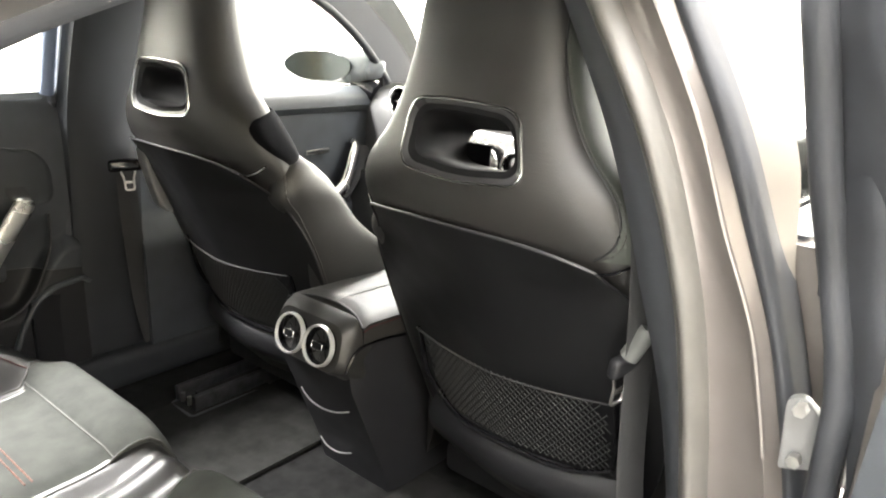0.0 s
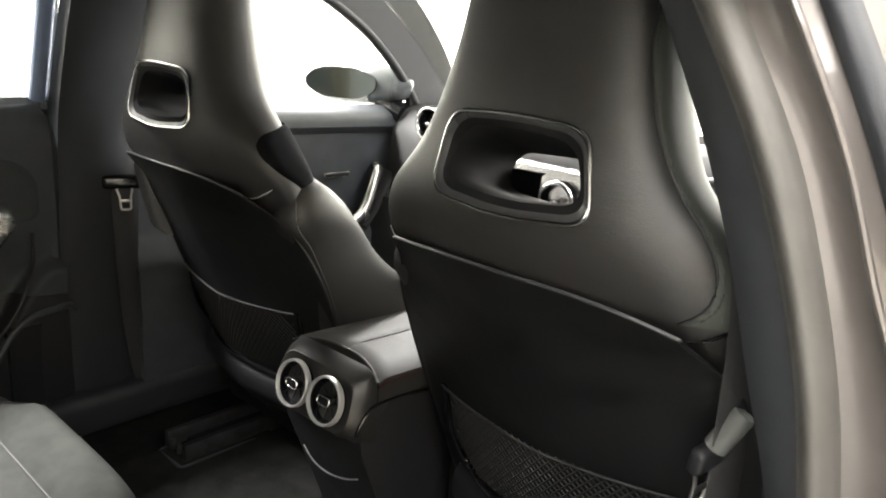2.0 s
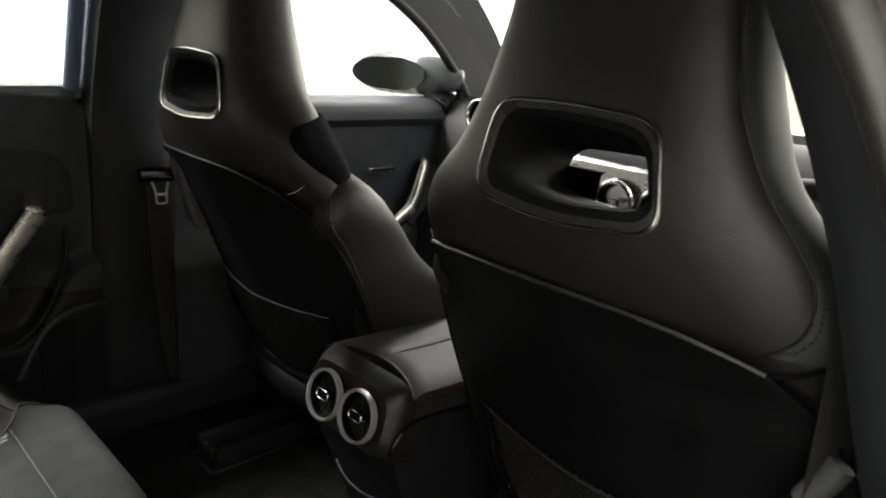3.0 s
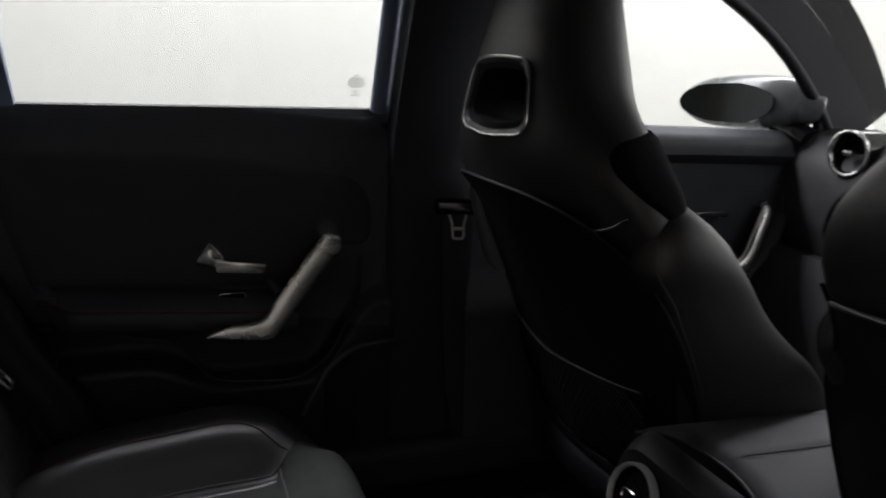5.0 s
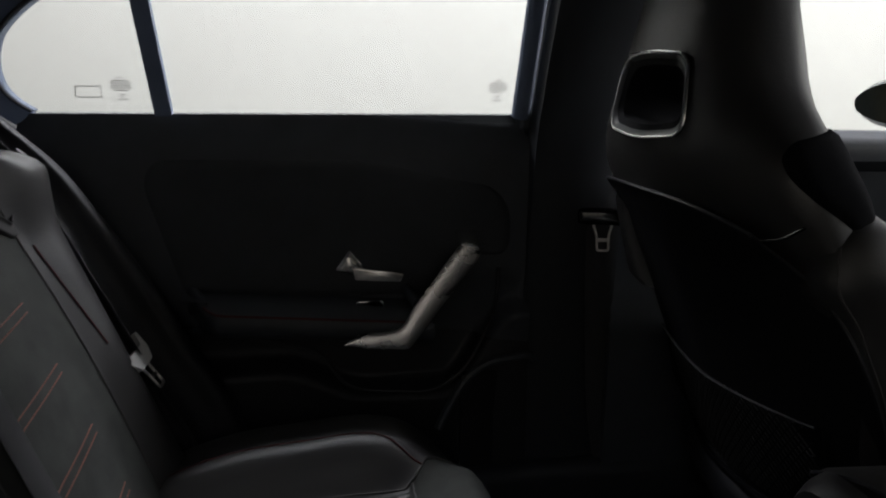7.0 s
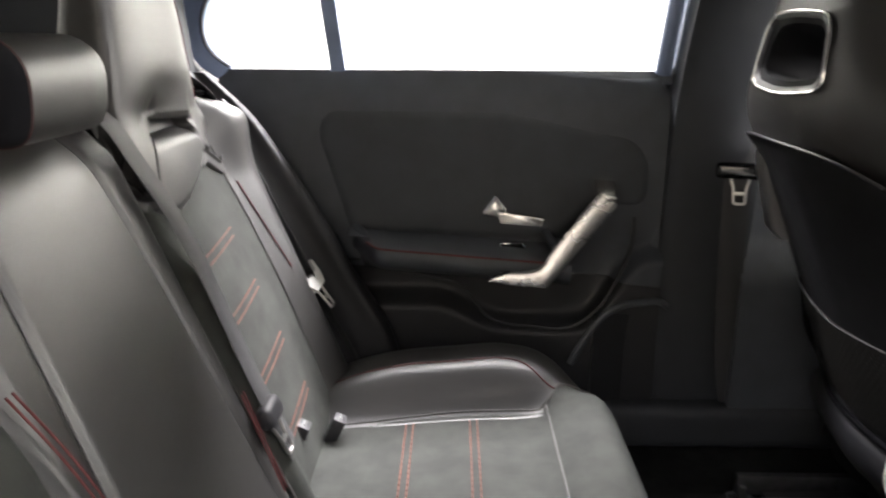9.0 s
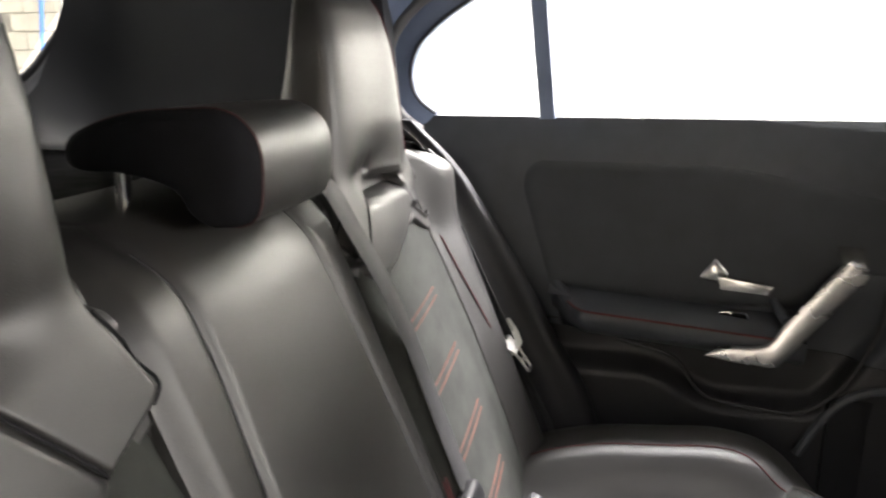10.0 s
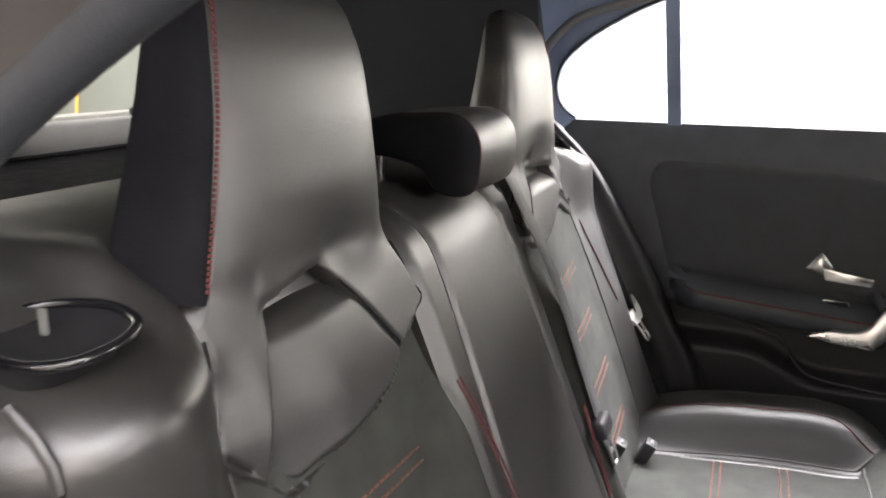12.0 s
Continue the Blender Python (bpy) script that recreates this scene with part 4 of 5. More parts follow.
# speaker
spk = smooth_path([(-0.664, 0.560, 0.420), (-0.668, 0.582, 0.463), (-0.670, 0.619, 0.515), (-0.671, 0.649, 0.533), (-0.674, 0.690, 0.539), (-0.678, 0.722, 0.540), (-0.686, 0.736, 0.528)], 30)
part("speaker_rim", tube(spk, 0.007, 8), "trim", door1)
part("speaker_grille", patch(lambda u, v: (-0.664 - 0.03 * u, 0.60 + 0.14 * u, 0.33 + 0.185 * v), 20, 20, (-0.02, 0, 0)), "panel", door1, "black perforated speaker grille")
pocket = smooth_path([(-0.655, 0.184, 0.655), (-0.655, 0.218, 0.617), (-0.655, 0.282, 0.594), (-0.653, 0.358, 0.574), (-0.650, 0.409, 0.515), (-0.650, 0.482, 0.501), (-0.652, 0.558, 0.501), (-0.657, 0.606, 0.537), (-0.662, 0.635, 0.586), (-0.672, 0.658, 0.640), (-0.680, 0.664, 0.700)], 60)
part("pocket_lip", tube(pocket, 0.0035, 8), "panel", door1)

# glass and frame of the rear door
def lean(z):
    return -0.702 + 0.42 * max(0.0, z - 0.95)


def win(y, z, d=0.0):
    return Vector((lean(z) + d, y, z))


arc = [(0.70, 1.215), (0.50, 1.214), (0.30, 1.205), (0.17, 1.185), (0.10, 1.165), (0.03, 1.134), (-0.03, 1.098), (-0.07, 1.060), (-0.085, 1.02), (-0.08, 0.985), (-0.055, 0.958), (-0.02, 0.938), (0.06, 0.932), (0.15, 0.932)]
w1 = empty("window_1", "rear side window with a fixed quarter pane", "window", "", "structure")
outline = smooth_path([win(y, z, -0.035 * step(0.965, 0.945, z)) for y, z in arc], 60)
frame_pts = [win(0.70, 0.951)] + [win(0.70, z) for z in np.linspace(1.0, 1.2, 8)] + outline
part("frame", tube(frame_pts[:9], 0.016, 10), "frame", w1, "dark window surround with bloom in its blue-grey")
rear_arc = [p for p in outline if p.y < 0.34 and p.z > 0.950]


def surround(u, v, inner, outer, lift):
    """Band that follows the window's rear curve; inner and outer are distances from the glass."""
    k = min(v * (len(rear_arc) - 1), len(rear_arc) - 1.001)
    i = int(k)
    p = rear_arc[i].lerp(rear_arc[i + 1], k - i)
    d = (rear_arc[i + 1] - rear_arc[i]).normalized()
    w = inner(v) + (outer(v) - inner(v)) * u
    return Vector((p.x + lift, p.y + d.z * w, p.z - d.y * w))


def frame_width(v):
    return 0.006 + 0.030 * step(0.42, 0.68, v)


part("frame", patch(lambda u, v: surround(u, v, lambda v: -0.002, lambda v: frame_width(v) + 0.02, -0.004 + 0.004 * math.sin(math.pi * u)), 6, 50, (-0.02, 0, 0)), "frame", w1, "frame of the quarter pane, bloom in its blue-grey")
part("seal", tube([surround(0, v / 50, lambda v: 0.001, frame_width, 0.002) for v in range(51)], 0.0028, 8), "rubber", w1)
aperture = [surround(1, v / 50, lambda v: 0, lambda v: frame_width(v) + 0.006, 0.016) for v in range(51)]
tagged(part("door_seal", tube(aperture, 0.009, 10), "seal_grey"), "pale grey rubber seal round the closed door", "", "", "structure")
trim_edge = smooth_path([(-0.50, 0.34, 1.245), (-0.50, 0.05, 1.245), (-0.54, -0.10, 1.235), (-0.575, -0.16, 1.17), (-0.600, -0.17, 1.08), (-0.622, -0.17, 1.0), (-0.645, -0.16, 0.90)], 51)


def side_trim(u, v):
    i = min(int(v * 50 + 0.5), 50)
    p = aperture[i].lerp(trim_edge[i], 0.06 + 0.94 * u)
    return p + Vector((0.010 * math.sin(math.pi * u), 0, 0))


tagged(part("quarter_trim", patch(side_trim, 10, 50, (-0.02, 0, 0)), "frame"), "soft trim between window and roof, bloom in its blue-grey", "", "", "structure")
part("divider", strap([win(0.139 - 0.06 * (z - 0.95), z, 0.006) for z in np.linspace(0.953, 1.19, 8)], 0.026, 0.014, (0, 1, 0)), "frame", w1, "upright bar between the panes, bloom in its blue-grey")
pane = prism([win(0.69, 0.94), win(0.69, 1.20)] + [p for p in outline], (-0.004, 0, 0))
ob = part("pane", pane, "glass", w1, "clear side glass")
ob.visible_shadow = False


def etched(y, z, parent):
    """Small etched glass mark: illegible bars."""
    for i, (dz, w) in enumerate(((0.016, 0.008), (0.0115, 0.026), (0.0080, 0.030), (0.0045, 0.028), (0.001, 0.030), (-0.0025, 0.022), (-0.009, 0.007), (-0.012, 0.005), (-0.016, 0.016))):
        part("etched_bar", box(win(y, z + dz, 0.002), (0.0006, w, 0.0013)), "ink", parent)


etched(0.655, 0.992, w1)
etched(0.083, 0.990, w1)
for dz in (0.008, -0.008):
    part("etched_bar", box(win(0.036, 0.985 + dz, 0.002), (0.0006, 0.036, 0.0012)), "ink", w1)
for dy in (-0.018, 0.018):
    part("etched_bar", box(win(0.036 + dy, 0.985, 0.002), (0.0006, 0.0012, 0.016)), "ink", w1)


# pillar trim, near copy mirrored
def b_pillar(s):
    keys = curve_fn([(0.28, 0.700), (0.62, 0.690), (0.78, 0.672), (0.92, 0.650), (1.02, 0.610), (1.10, 0.572), (1.20, 0.520)])

    def fn(u, v):
        z = 0.30 + 0.91 * v
        x = float(keys(z)[0])
        y = 0.715 + 0.16 * u
        return (s * (x - 0.018 * math.sin(math.pi * u) ** 0.5), y, z)
    return patch(fn, 14, 40, (s * 0.05, 0, 0))


tagged(part("pillar_trim_west", b_pillar(-1), "pillar"), "dark grey centre pillar trim", "", "", "structure")
tagged(part("pillar_seal_west", tube([(-0.705 + 0.40 * max(0, z - 0.95), 0.712, z) for z in np.linspace(0.32, 1.2, 24)], 0.012, 8), "trim"), "grey ribbed door seal on the centre pillar", "", "", "structure")


# front door, far side
def front_relief(y, z):
    line = 0.868
    r = 0.028 * step(line - 0.004, line + 0.010, z) * (1 - step(0.90, 0.935, z) ** 2)
    r += 0.06 * step(0.66, 0.58, z) * (1 - step(1.50, 1.62, y))
    return r


door2 = empty("door_2", "closed front door with black trim and silver pull", "car door", "", "structure")
part("door_card", patch(lambda u, v: (-0.715 + front_relief(0.86 + 0.90 * u, 0.30 + 0.635 * v), 0.86 + 0.90 * u, 0.30 + 0.635 * v - 0.018 * u * v), 60, 60, (-0.05, 0, 0)), "trim", door2, "black soft-touch door card")
fpull = smooth_path([(-0.700, 1.562, 0.758), (-0.672, 1.550, 0.756), (-0.655, 1.522, 0.718), (-0.640, 1.478, 0.652), (-0.635, 1.42, 0.617)], 24)
part("door_pull", tube(fpull, 0.018, 12, flat=0.62, up=(1, 0, 0.3)), "satin", door2, "satin silver angled pull handle")
part("pull_shadow_cup", tube(smooth_path([(-0.70, 1.60, 0.74), (-0.69, 1.55, 0.66), (-0.69, 1.50, 0.60)], 12), 0.035, 10, flat=0.5), "panel", door2)
part("lever_slot", box((-0.700, 1.425, 0.745), (0.008, 0.085, 0.014), 0.003), "satin", door2)
part("lever_slot_inside", box((-0.697, 1.425, 0.745), (0.008, 0.075, 0.008), 0.002), "panel", door2)
w2 = empty("window_2", "front side window", "window", "", "structure")
front_arc = smooth_path([(-0.600, 0.86, 1.20), (-0.600, 1.05, 1.215), (-0.612, 1.25, 1.205), (-0.635, 1.37, 1.165), (-0.655, 1.51, 1.09), (-0.675, 1.64, 0.985), (-0.688, 1.70, 0.925)], 40)
part("frame", tube(front_arc, 0.014, 10), "pillar", w2)
part("corner_post", strap([(-0.692, 1.685, 0.92), (-0.672, 1.66, 1.0)], 0.03, 0.02, (0, 1, 0)), "panel", w2)
ob = part("pane", prism([Vector((-0.702, 0.86, 0.93))] + [p + Vector((-0.004, 0, 0)) for p in front_arc], (-0.004, 0, 0)), "glass", w2, "clear side glass")
ob.visible_shadow = False
# windscreen pillar
for s in (-1, 1):
    apath = [Vector((-s * p.x + -s * 0.012, p.y + 0.045, p.z + 0.066)) for p in front_arc[8:]] + [Vector((s * 0.695, 1.80, 0.93))]
    ob = part("windscreen_pillar", strap(apath, 0.150, 0.028, (-s * 0.18, 0.56, 0.81)), "pillar")
    tagged(ob, "dark grey windscreen pillar trim", "", "", "structure")
tagged(part("windscreen_header", strap([(x, 1.46 - 0.12 * (x / 0.55) ** 2, 1.252) for x in np.linspace(-0.58, 0.58, 16)], 0.10, 0.02, (0, 1, 0.12)), "headliner"), "dark headliner edge above the windscreen", "", "", "structure")
w3 = empty("window_3", "wide raked windscreen", "window", "", "structure")
def screen(u, v):
    z = 1.25 - 0.34 * v
    edge = float(curve_fn([(0.90, 1.86), (1.00, 1.75), (1.10, 1.63), (1.19, 1.49), (1.25, 1.36)])(z)[0])
    half = 0.60 + 0.09 * v
    k = 2 * u - 1
    return (half * k, edge + 0.14 * (1 - k * k), z)


ob = part("pane", patch(screen, 16, 10, (0, 0.004, 0.004)), "glass", w3)
ob.visible_shadow = False


# ---- centre console ----
console = empty("centre_console", "black centre console with armrest lid and two round vents", "console")


# vent housing: leaning rear face
hous = []
for i, (y_low, y_top, half, top, low) in enumerate([(0.806, 0.822, 0.072, 0.612, 0.560), (0.797, 0.822, 0.088, 0.626, 0.545), (0.802, 0.840, 0.096, 0.636, 0.540), (0.815, 0.852, 0.100, 0.638, 0.535), (0.83, 0.866, 0.100, 0.622, 0.52), (0.90, 0.900, 0.0995, 0.590, 0.48)]):
    ring = round_poly([(-half, 0, low), (half, 0, low), (half * 0.96, 0, top), (-half * 0.96, 0, top)], 0.030, 5)
    hous.append([Vector((p.x, y_low + (y_top - y_low) * (p.z - low) / (top - low), p.z)) for p in ring])
part("vent_housing", loft(hous), "leather", console, "soft black housing round the vents")
part("lower_body", loft([[Vector((x * k, yy, z)) for x, yy in ((-0.092, y0), (0.092, y0), (0.100, y0 + 0.04), (0.100, 1.45), (-0.100, 1.45), (-0.100, y0 + 0.04))] for z, y0, k in ((FLOOR, 0.925, 1.0), (0.32, 0.905, 1.0), (0.42, 0.865, 1.0), (0.50, 0.832, 1.0), (0.56, 0.822, 1.0), (0.585, 0.86, 1.0))]), "panel", console, "satin black lower console body")


def lid_point(u, v):
    x = (2 * u - 1) * 0.102
    y0 = 0.876 - 0.026 * (2 * u - 1) ** 2
    y = y0 + (1.27 - y0) * v
    return Vector((x, y, 0.642 - 0.020 * v - 0.014 * abs(2 * u - 1) ** 4 - 0.003 * bump_fn(2 * u - 1, 0, 0.03) - 0.006 * step(0.02, 0.0, v)))


part("armrest_lid", patch(lid_point, 28, 30, (0, 0, -0.036)), "lid_leather", console, "leather armrest lid with red stitching")
for s in (-1, 1):
    part("lid_stitching", tube([lid_point((s + 1) / 2, v) + Vector((s * 0.0010, 0, -0.006)) for v in np.linspace(0, 1, 24)], 0.0012, 6), "red", console)
    part("side_trim", tube(smooth_path([(s * 0.098, 0.812, 0.548), (s * 0.101, 0.822, 0.572), (s * 0.102, 0.842, 0.588), (s * 0.102, 0.870, 0.590), (s * 0.102, 0.972, 0.577), (s * 0.102, 1.25, 0.552)], 30), 0.0026, 6), "gloss", console)
part("lid_seam", tube([lid_point(0.5, v) + Vector((0, 0, 0.0008)) for v in np.linspace(0, 1, 12)], 0.0014, 6), "thread", console)
part("lid_gap", tube([lid_point(u, 0) + Vector((0, -0.003, 0.001)) for u in np.linspace(0, 1, 20)], 0.0026, 6), "panel", console)
vent_tilt = Matrix.Rotation(radians(-16), 4, "X")
for x in (-0.0385, 0.0385):
    base = Matrix.Translation((x, 0.806, 0.584)) @ vent_tilt
    ringp = [base @ Vector((0.0345 * math.cos(a), -0.006, 0.0345 * math.sin(a))) for a in (2 * math.pi * k / 40 for k in range(40))]
    vent = part("air_vent", loft([[base @ Vector((r * math.cos(a), yy, r * math.sin(a))) for a in (2 * math.pi * k / 40 for k in range(40))] for r, yy in ((0.034, 0.02), (0.034, -0.004), (0.031, -0.004), (0.028, 0.010), (0.010, 0.014))]), "gloss", console, "round gloss black air vent")
    annulus = [[base @ Vector((r * math.cos(a), yy, r * math.sin(a))) for a in (2 * math.pi * k / 40 for k in range(40))] for r, yy in ((0.0375, 0.0), (0.0372, -0.007), (0.0362, -0.0095), (0.0345, -0.0095), (0.0333, -0.0065), (0.0330, 0.004))]
    part("vent_ring", loft(annulus, cap=False), "ring_metal", vent, "flat silver ring round the vent")
    bmv = bmesh.new()
    for a in range(8):
        d = Vector((math.cos(a * math.pi / 4), 0, math.sin(a * math.pi / 4)))
        tube([base @ (d * 0.012 + Vector((0, 0.006, 0))), base @ (d * 0.029 + Vector((0, 0.002, 0)))], 0.0012, 4, bmv)
    part("vent_vanes", bmv, "liner", vent)
    pill = [base @ Vector((p.x, -0.008, p.z)) for p in round_poly([(-0.013, 0, -0.0065), (0.013, 0, -0.0065), (0.013, 0, 0.0065), (-0.013, 0, 0.0065)], 0.0065, 5)]
    part("vent_knob", tube(pill, 0.0010, 6, closed=True, up=(0, 1, 0)), "chrome", vent, "small chrome rimmed knob")
    part("knob_face", prism(pill, base.to_3x3() @ Vector((0, 0.012, 0)), 0), "liner", vent)
    for dx in (-0.017, 0.017):
        part("vent_screw", tube([base @ Vector((dx, 0.0, 0)), base @ Vector((dx, -0.005, 0))], 0.0016, 8), "chrome", vent)
for z, y, x0, x1 in ((0.442, 0.850, -0.068, 0.066), (0.305, 0.906, -0.080, 0.010)):
    part("drawer_edge", tube(smooth_path([(x0, y - 0.002, z + 0.005), (x0 + 0.012, y - 0.005, z), (x1 - 0.012, y - 0.005, z), (x1, y - 0.002, z + 0.005)], 20), 0.0016, 6), "bevel_light", console, "thin bright lip of the drawer")

# ---- floor things ----
mat = part("floor_mat", patch(lambda u, v: (0.11 + 0.36 * u, 0.62 + 0.40 * v, FLOOR + 0.010 + 0.001 * math.sin(9 * u + 5 * v)), 14, 14, (0, 0, -0.008)), "mat")
tagged(mat, "dark grey carpet floor mat", "floor mat")
copy_thing(mat, pose(-0.60, 0, 0))
for s in (-1, 1):
    ob = part("sill_trim", box((s * 0.675, 0.95, 0.295), (0.06, 1.7, 0.09), 0.026, segments=4), "pillar")
    tagged(ob, "black plastic door sill trim", "", "", "structure")

# ---- belts ----
def belt(name_label, webbing, across, buckle_at, tongue_dir, loops, group="seat belts", flared=False, wide=0.050):
    b = empty("seat_belt", name_label, "seat belt", group)
    part("webbing", strap(smooth_path(webbing, 30), 0.047, 0.0016, across), "belt", b, "black woven belt webbing")
    o = Vector(buckle_at)
    d = Vector(tongue_dir[0]).normalized()
    w = Vector(tongue_dir[1]).normalized()
    n = d.cross(w)
    turn = Matrix((w, n, d)).transposed().to_4x4()
    if flared:
        shape = [(1.1 * a, 1.1 * b) for a, b in ((-0.0345, -0.018), (-0.0275, -0.019), (-0.021, -0.003), (0.021, -0.003), (0.0275, -0.019), (0.0345, -0.018), (0.033, 0.006), (0.020, 0.020), (-0.020, 0.020), (-0.033, 0.006))]
        grip = prism([o + w * p.x + d * p.z + n * 0.006 for p in round_poly([(x, 0, z) for x, z in shape], 0.004, 3)], n * -0.012, 0.0025)
        part("tongue_grip", grip, loops, b, "grey plastic belt tongue grip with flared ends")
    else:
        part("tongue_grip", box(o, (wide, 0.020, 0.028), 0.0085, turn=turn, segments=3), loops, b, "moulded plastic belt tongue grip")
    ring = [o + d * 0.012 + w * p.x + d * p.z for p in round_poly([(-0.016, 0, 0.0), (-0.010, 0, 0.02), (-0.0095, 0, 0.046), (0.0095, 0, 0.046), (0.010, 0, 0.02), (0.016, 0, 0.0)], 0.005, 3)]
    tg = part("tongue", tube(ring, 0.0024, 6, closed=True, up=n), "steel", b, "bare steel belt tongue")
    part("tongue_bridge", box(o + d * 0.040, (0.018, 0.004, 0.006), 0.001, turn=turn), "steel", tg)
    return b


belt("black front seat belt hanging from the centre pillar", [(-0.630, 0.815, 1.18), (-0.645, 0.825, 1.0), (-0.655, 0.83, 0.80), (-0.665, 0.84, 0.60), (-0.672, 0.86, 0.40), (-0.672, 0.88, 0.30)], (0, 1, 0), (-0.645, 0.830, 0.790), ((0, 0.05, -1), (0.3, 1, 0)), "gloss", wide=0.082)
nb = belt("black front seat belt hanging beside the seat", [(0.585, 0.80, 1.15), (0.592, 0.815, 1.0), (0.600, 0.835, 0.87), (0.596, 0.858, 0.76), (0.605, 0.862, 0.55), (0.64, 0.87, 0.32)], (0.4, 1, 0), (0.583, 0.850, 0.728), ((-0.10, -0.05, -1), (0.35, 1, 0.25)), "panel")
part("grip_sleeve", tube([(0.606, 0.856, 0.780), (0.604, 0.855, 0.776), (0.594, 0.852, 0.755), (0.586, 0.850, 0.738)], 0.0125, 16, taper=lambda t: 0.9 + 0.1 * step(0, 0.1, t)), "belt_plastic", nb, "pale grey rounded belt grip")
belt("black rear seat belt hanging at the seat side", [(-0.490, -0.085, 0.965), (-0.520, -0.045, 0.93), (-0.555, 0.0, 0.83), (-0.572, 0.052, 0.71), (-0.567, 0.096, 0.622), (-0.585, 0.110, 0.57), (-0.600, 0.16, 0.46), (-0.605, 0.18, 0.40)], (0.75, 0.6, 0.2), (-0.550, 0.103, 0.622), ((0.10, 0.62, -0.78), (1, -0.07, -0.05)), "light_ledge", flared=True)
belt("black centre seat belt lying against the backrest", [(-0.135, -0.075, 0.950), (-0.146, -0.030, 0.932), (-0.164, 0.004, 0.87), (-0.180, 0.042, 0.785), (-0.184, 0.080, 0.68), (-0.186, 0.113, 0.59), (-0.205, 0.140, 0.51)], (1, 0.1, 0), (-0.172, 0.122, 0.578), ((-0.1, 0.4, -1), (1, 0, 0)), "panel")
for x, y, z in ((-0.362, 0.165, 0.446), (-0.300, 0.125, 0.470)):
    bk = empty("belt_buckle", "black plastic belt buckle stalk between cushion and backrest", "belt buckle", "belt buckles")
    part("buckle_body", box((x, y, z), (0.026, 0.020, 0.05), 0.005, turn=Matrix.Rotation(radians(-25), 4, "X")), "panel", bk)
    part("buckle_tip", box((x, y + 0.010, z + 0.022), (0.014, 0.006, 0.005), 0.002), "belt_plastic", bk)

# ---- side pads by the wheel arches ----
pad_edge = curve_fn([(0.36, 0.275), (0.45, 0.258), (0.52, 0.232), (0.585, 0.190), (0.678, 0.139), (0.798, 0.065), (0.893, -0.006), (0.950, -0.072)])
for s in (-1, 1):
    def pad_point(u, v, s=s):
        z = 0.36 + 0.59 * v
        yi, yo = bench_y(z) - 0.055, float(pad_edge(z)[0])
        lift = 0.014 * bump_fn(u, 0.80, 0.10) + 0.008 * bump_fn(u, 0.42, 0.09) - 0.004 * bump_fn(u, 0.60, 0.10) - 0.045 * step(0.86, 1.0, u) ** 2
        x = 0.548 + 0.106 * u ** 0.8
        return (s * (x - 0.75 * lift), yi + (yo - yi) * u + 0.6 * lift, z)
    ob = part("side_pad", patch(pad_point, 40, 44, (s * 0.02, -0.02, 0)), "panel")
    tagged(ob, "black moulded side pad beside the rear bench", "", "", "structure")

# ---- rear of the cabin ----
tagged(part("parcel_shelf", patch(lambda u, v: (-0.56 + 1.12 * u, -0.13 - 0.72 * v, 0.925 - 0.03 * step(0, 0.2, v)), 20, 20, (0, 0, -0.02)), "carpet"), "black carpeted parcel shelf behind the bench", "", "", "structure")
for s in (-1, 1):
    ob = part("rear_pillar_trim", patch(lambda u, v: (s * (0.635 + 0.03 * u - 0.34 * max(0, 0.30 * v - 0.03) - 0.05 * u * v), -0.10 - 0.78 * u, 0.88 + 0.38 * v * (1 - 0.74 * step(0.55, 0.80, u))), 24, 16, (s * 0.04, 0, 0)), "pillar")
    tagged(ob, "black rear pillar trim", "", "", "structure")
hatch = empty("tailgate", "closed tailgate with rear window", "tailgate", "", "structure")
part("tailgate_trim", patch(lambda u, v: (-0.70 + 1.40 * u, -0.86 + 0.035 * v, 0.70 + 0.195 * v), 16, 10, (0, -0.06, 0)), "grey_trim", hatch, "light grey tailgate trim")
part("window_ledge", patch(lambda u, v: (-0.70 + 1.40 * u, -0.838 + 0.012 * math.sin(math.pi * v) ** 0.6 + 0.01 * v, 0.900 + 0.060 * v), 16, 8, (0, -0.05, 0)), "light_ledge", hatch, "pale rounded ledge below the rear window")
part("trim_gap", tube([(x, -0.830, 0.898) for x in np.linspace(-0.55, 0.55, 12)], 0.004, 6), "panel", hatch)
rear_edge = curve_fn([(0.0, -0.30, -0.79, 0.965), (0.2, -0.44, -0.765, 0.975), (0.35, -0.515, -0.720, 1.008), (0.6, -0.552, -0.665, 1.076), (0.8, -0.562, -0.60, 1.152), (1.0, -0.57, -0.53, 1.235)])
for s in (-1, 1):
    def corner(u, v, s=s):
        x, y, z = rear_edge(u)
        return (-s * (x + (-0.66 + 0.30 * max(0, z - 0.98) - x) * v), y + 0.05 * v, z + 0.02 * v)
    part("window_surround", patch(corner, 30, 12, (s * 0.02, -0.02, 0)), "trim", hatch, "dark moulded corner beside the rear window")
    part("surround_edge", tube([Vector((-s * rear_edge(t)[0], rear_edge(t)[1], rear_edge(t)[2])) for t in np.linspace(0, 1, 24)], 0.008, 8), "pillar", hatch)
ob = part("pane", patch(lambda u, v: (-0.56 + 1.12 * u, -0.815 + 0.27 * v, 0.955 + 0.28 * v), 6, 6, (0, -0.004, 0)), "glass", hatch, "rear window glass")
ob.visible_shadow = False

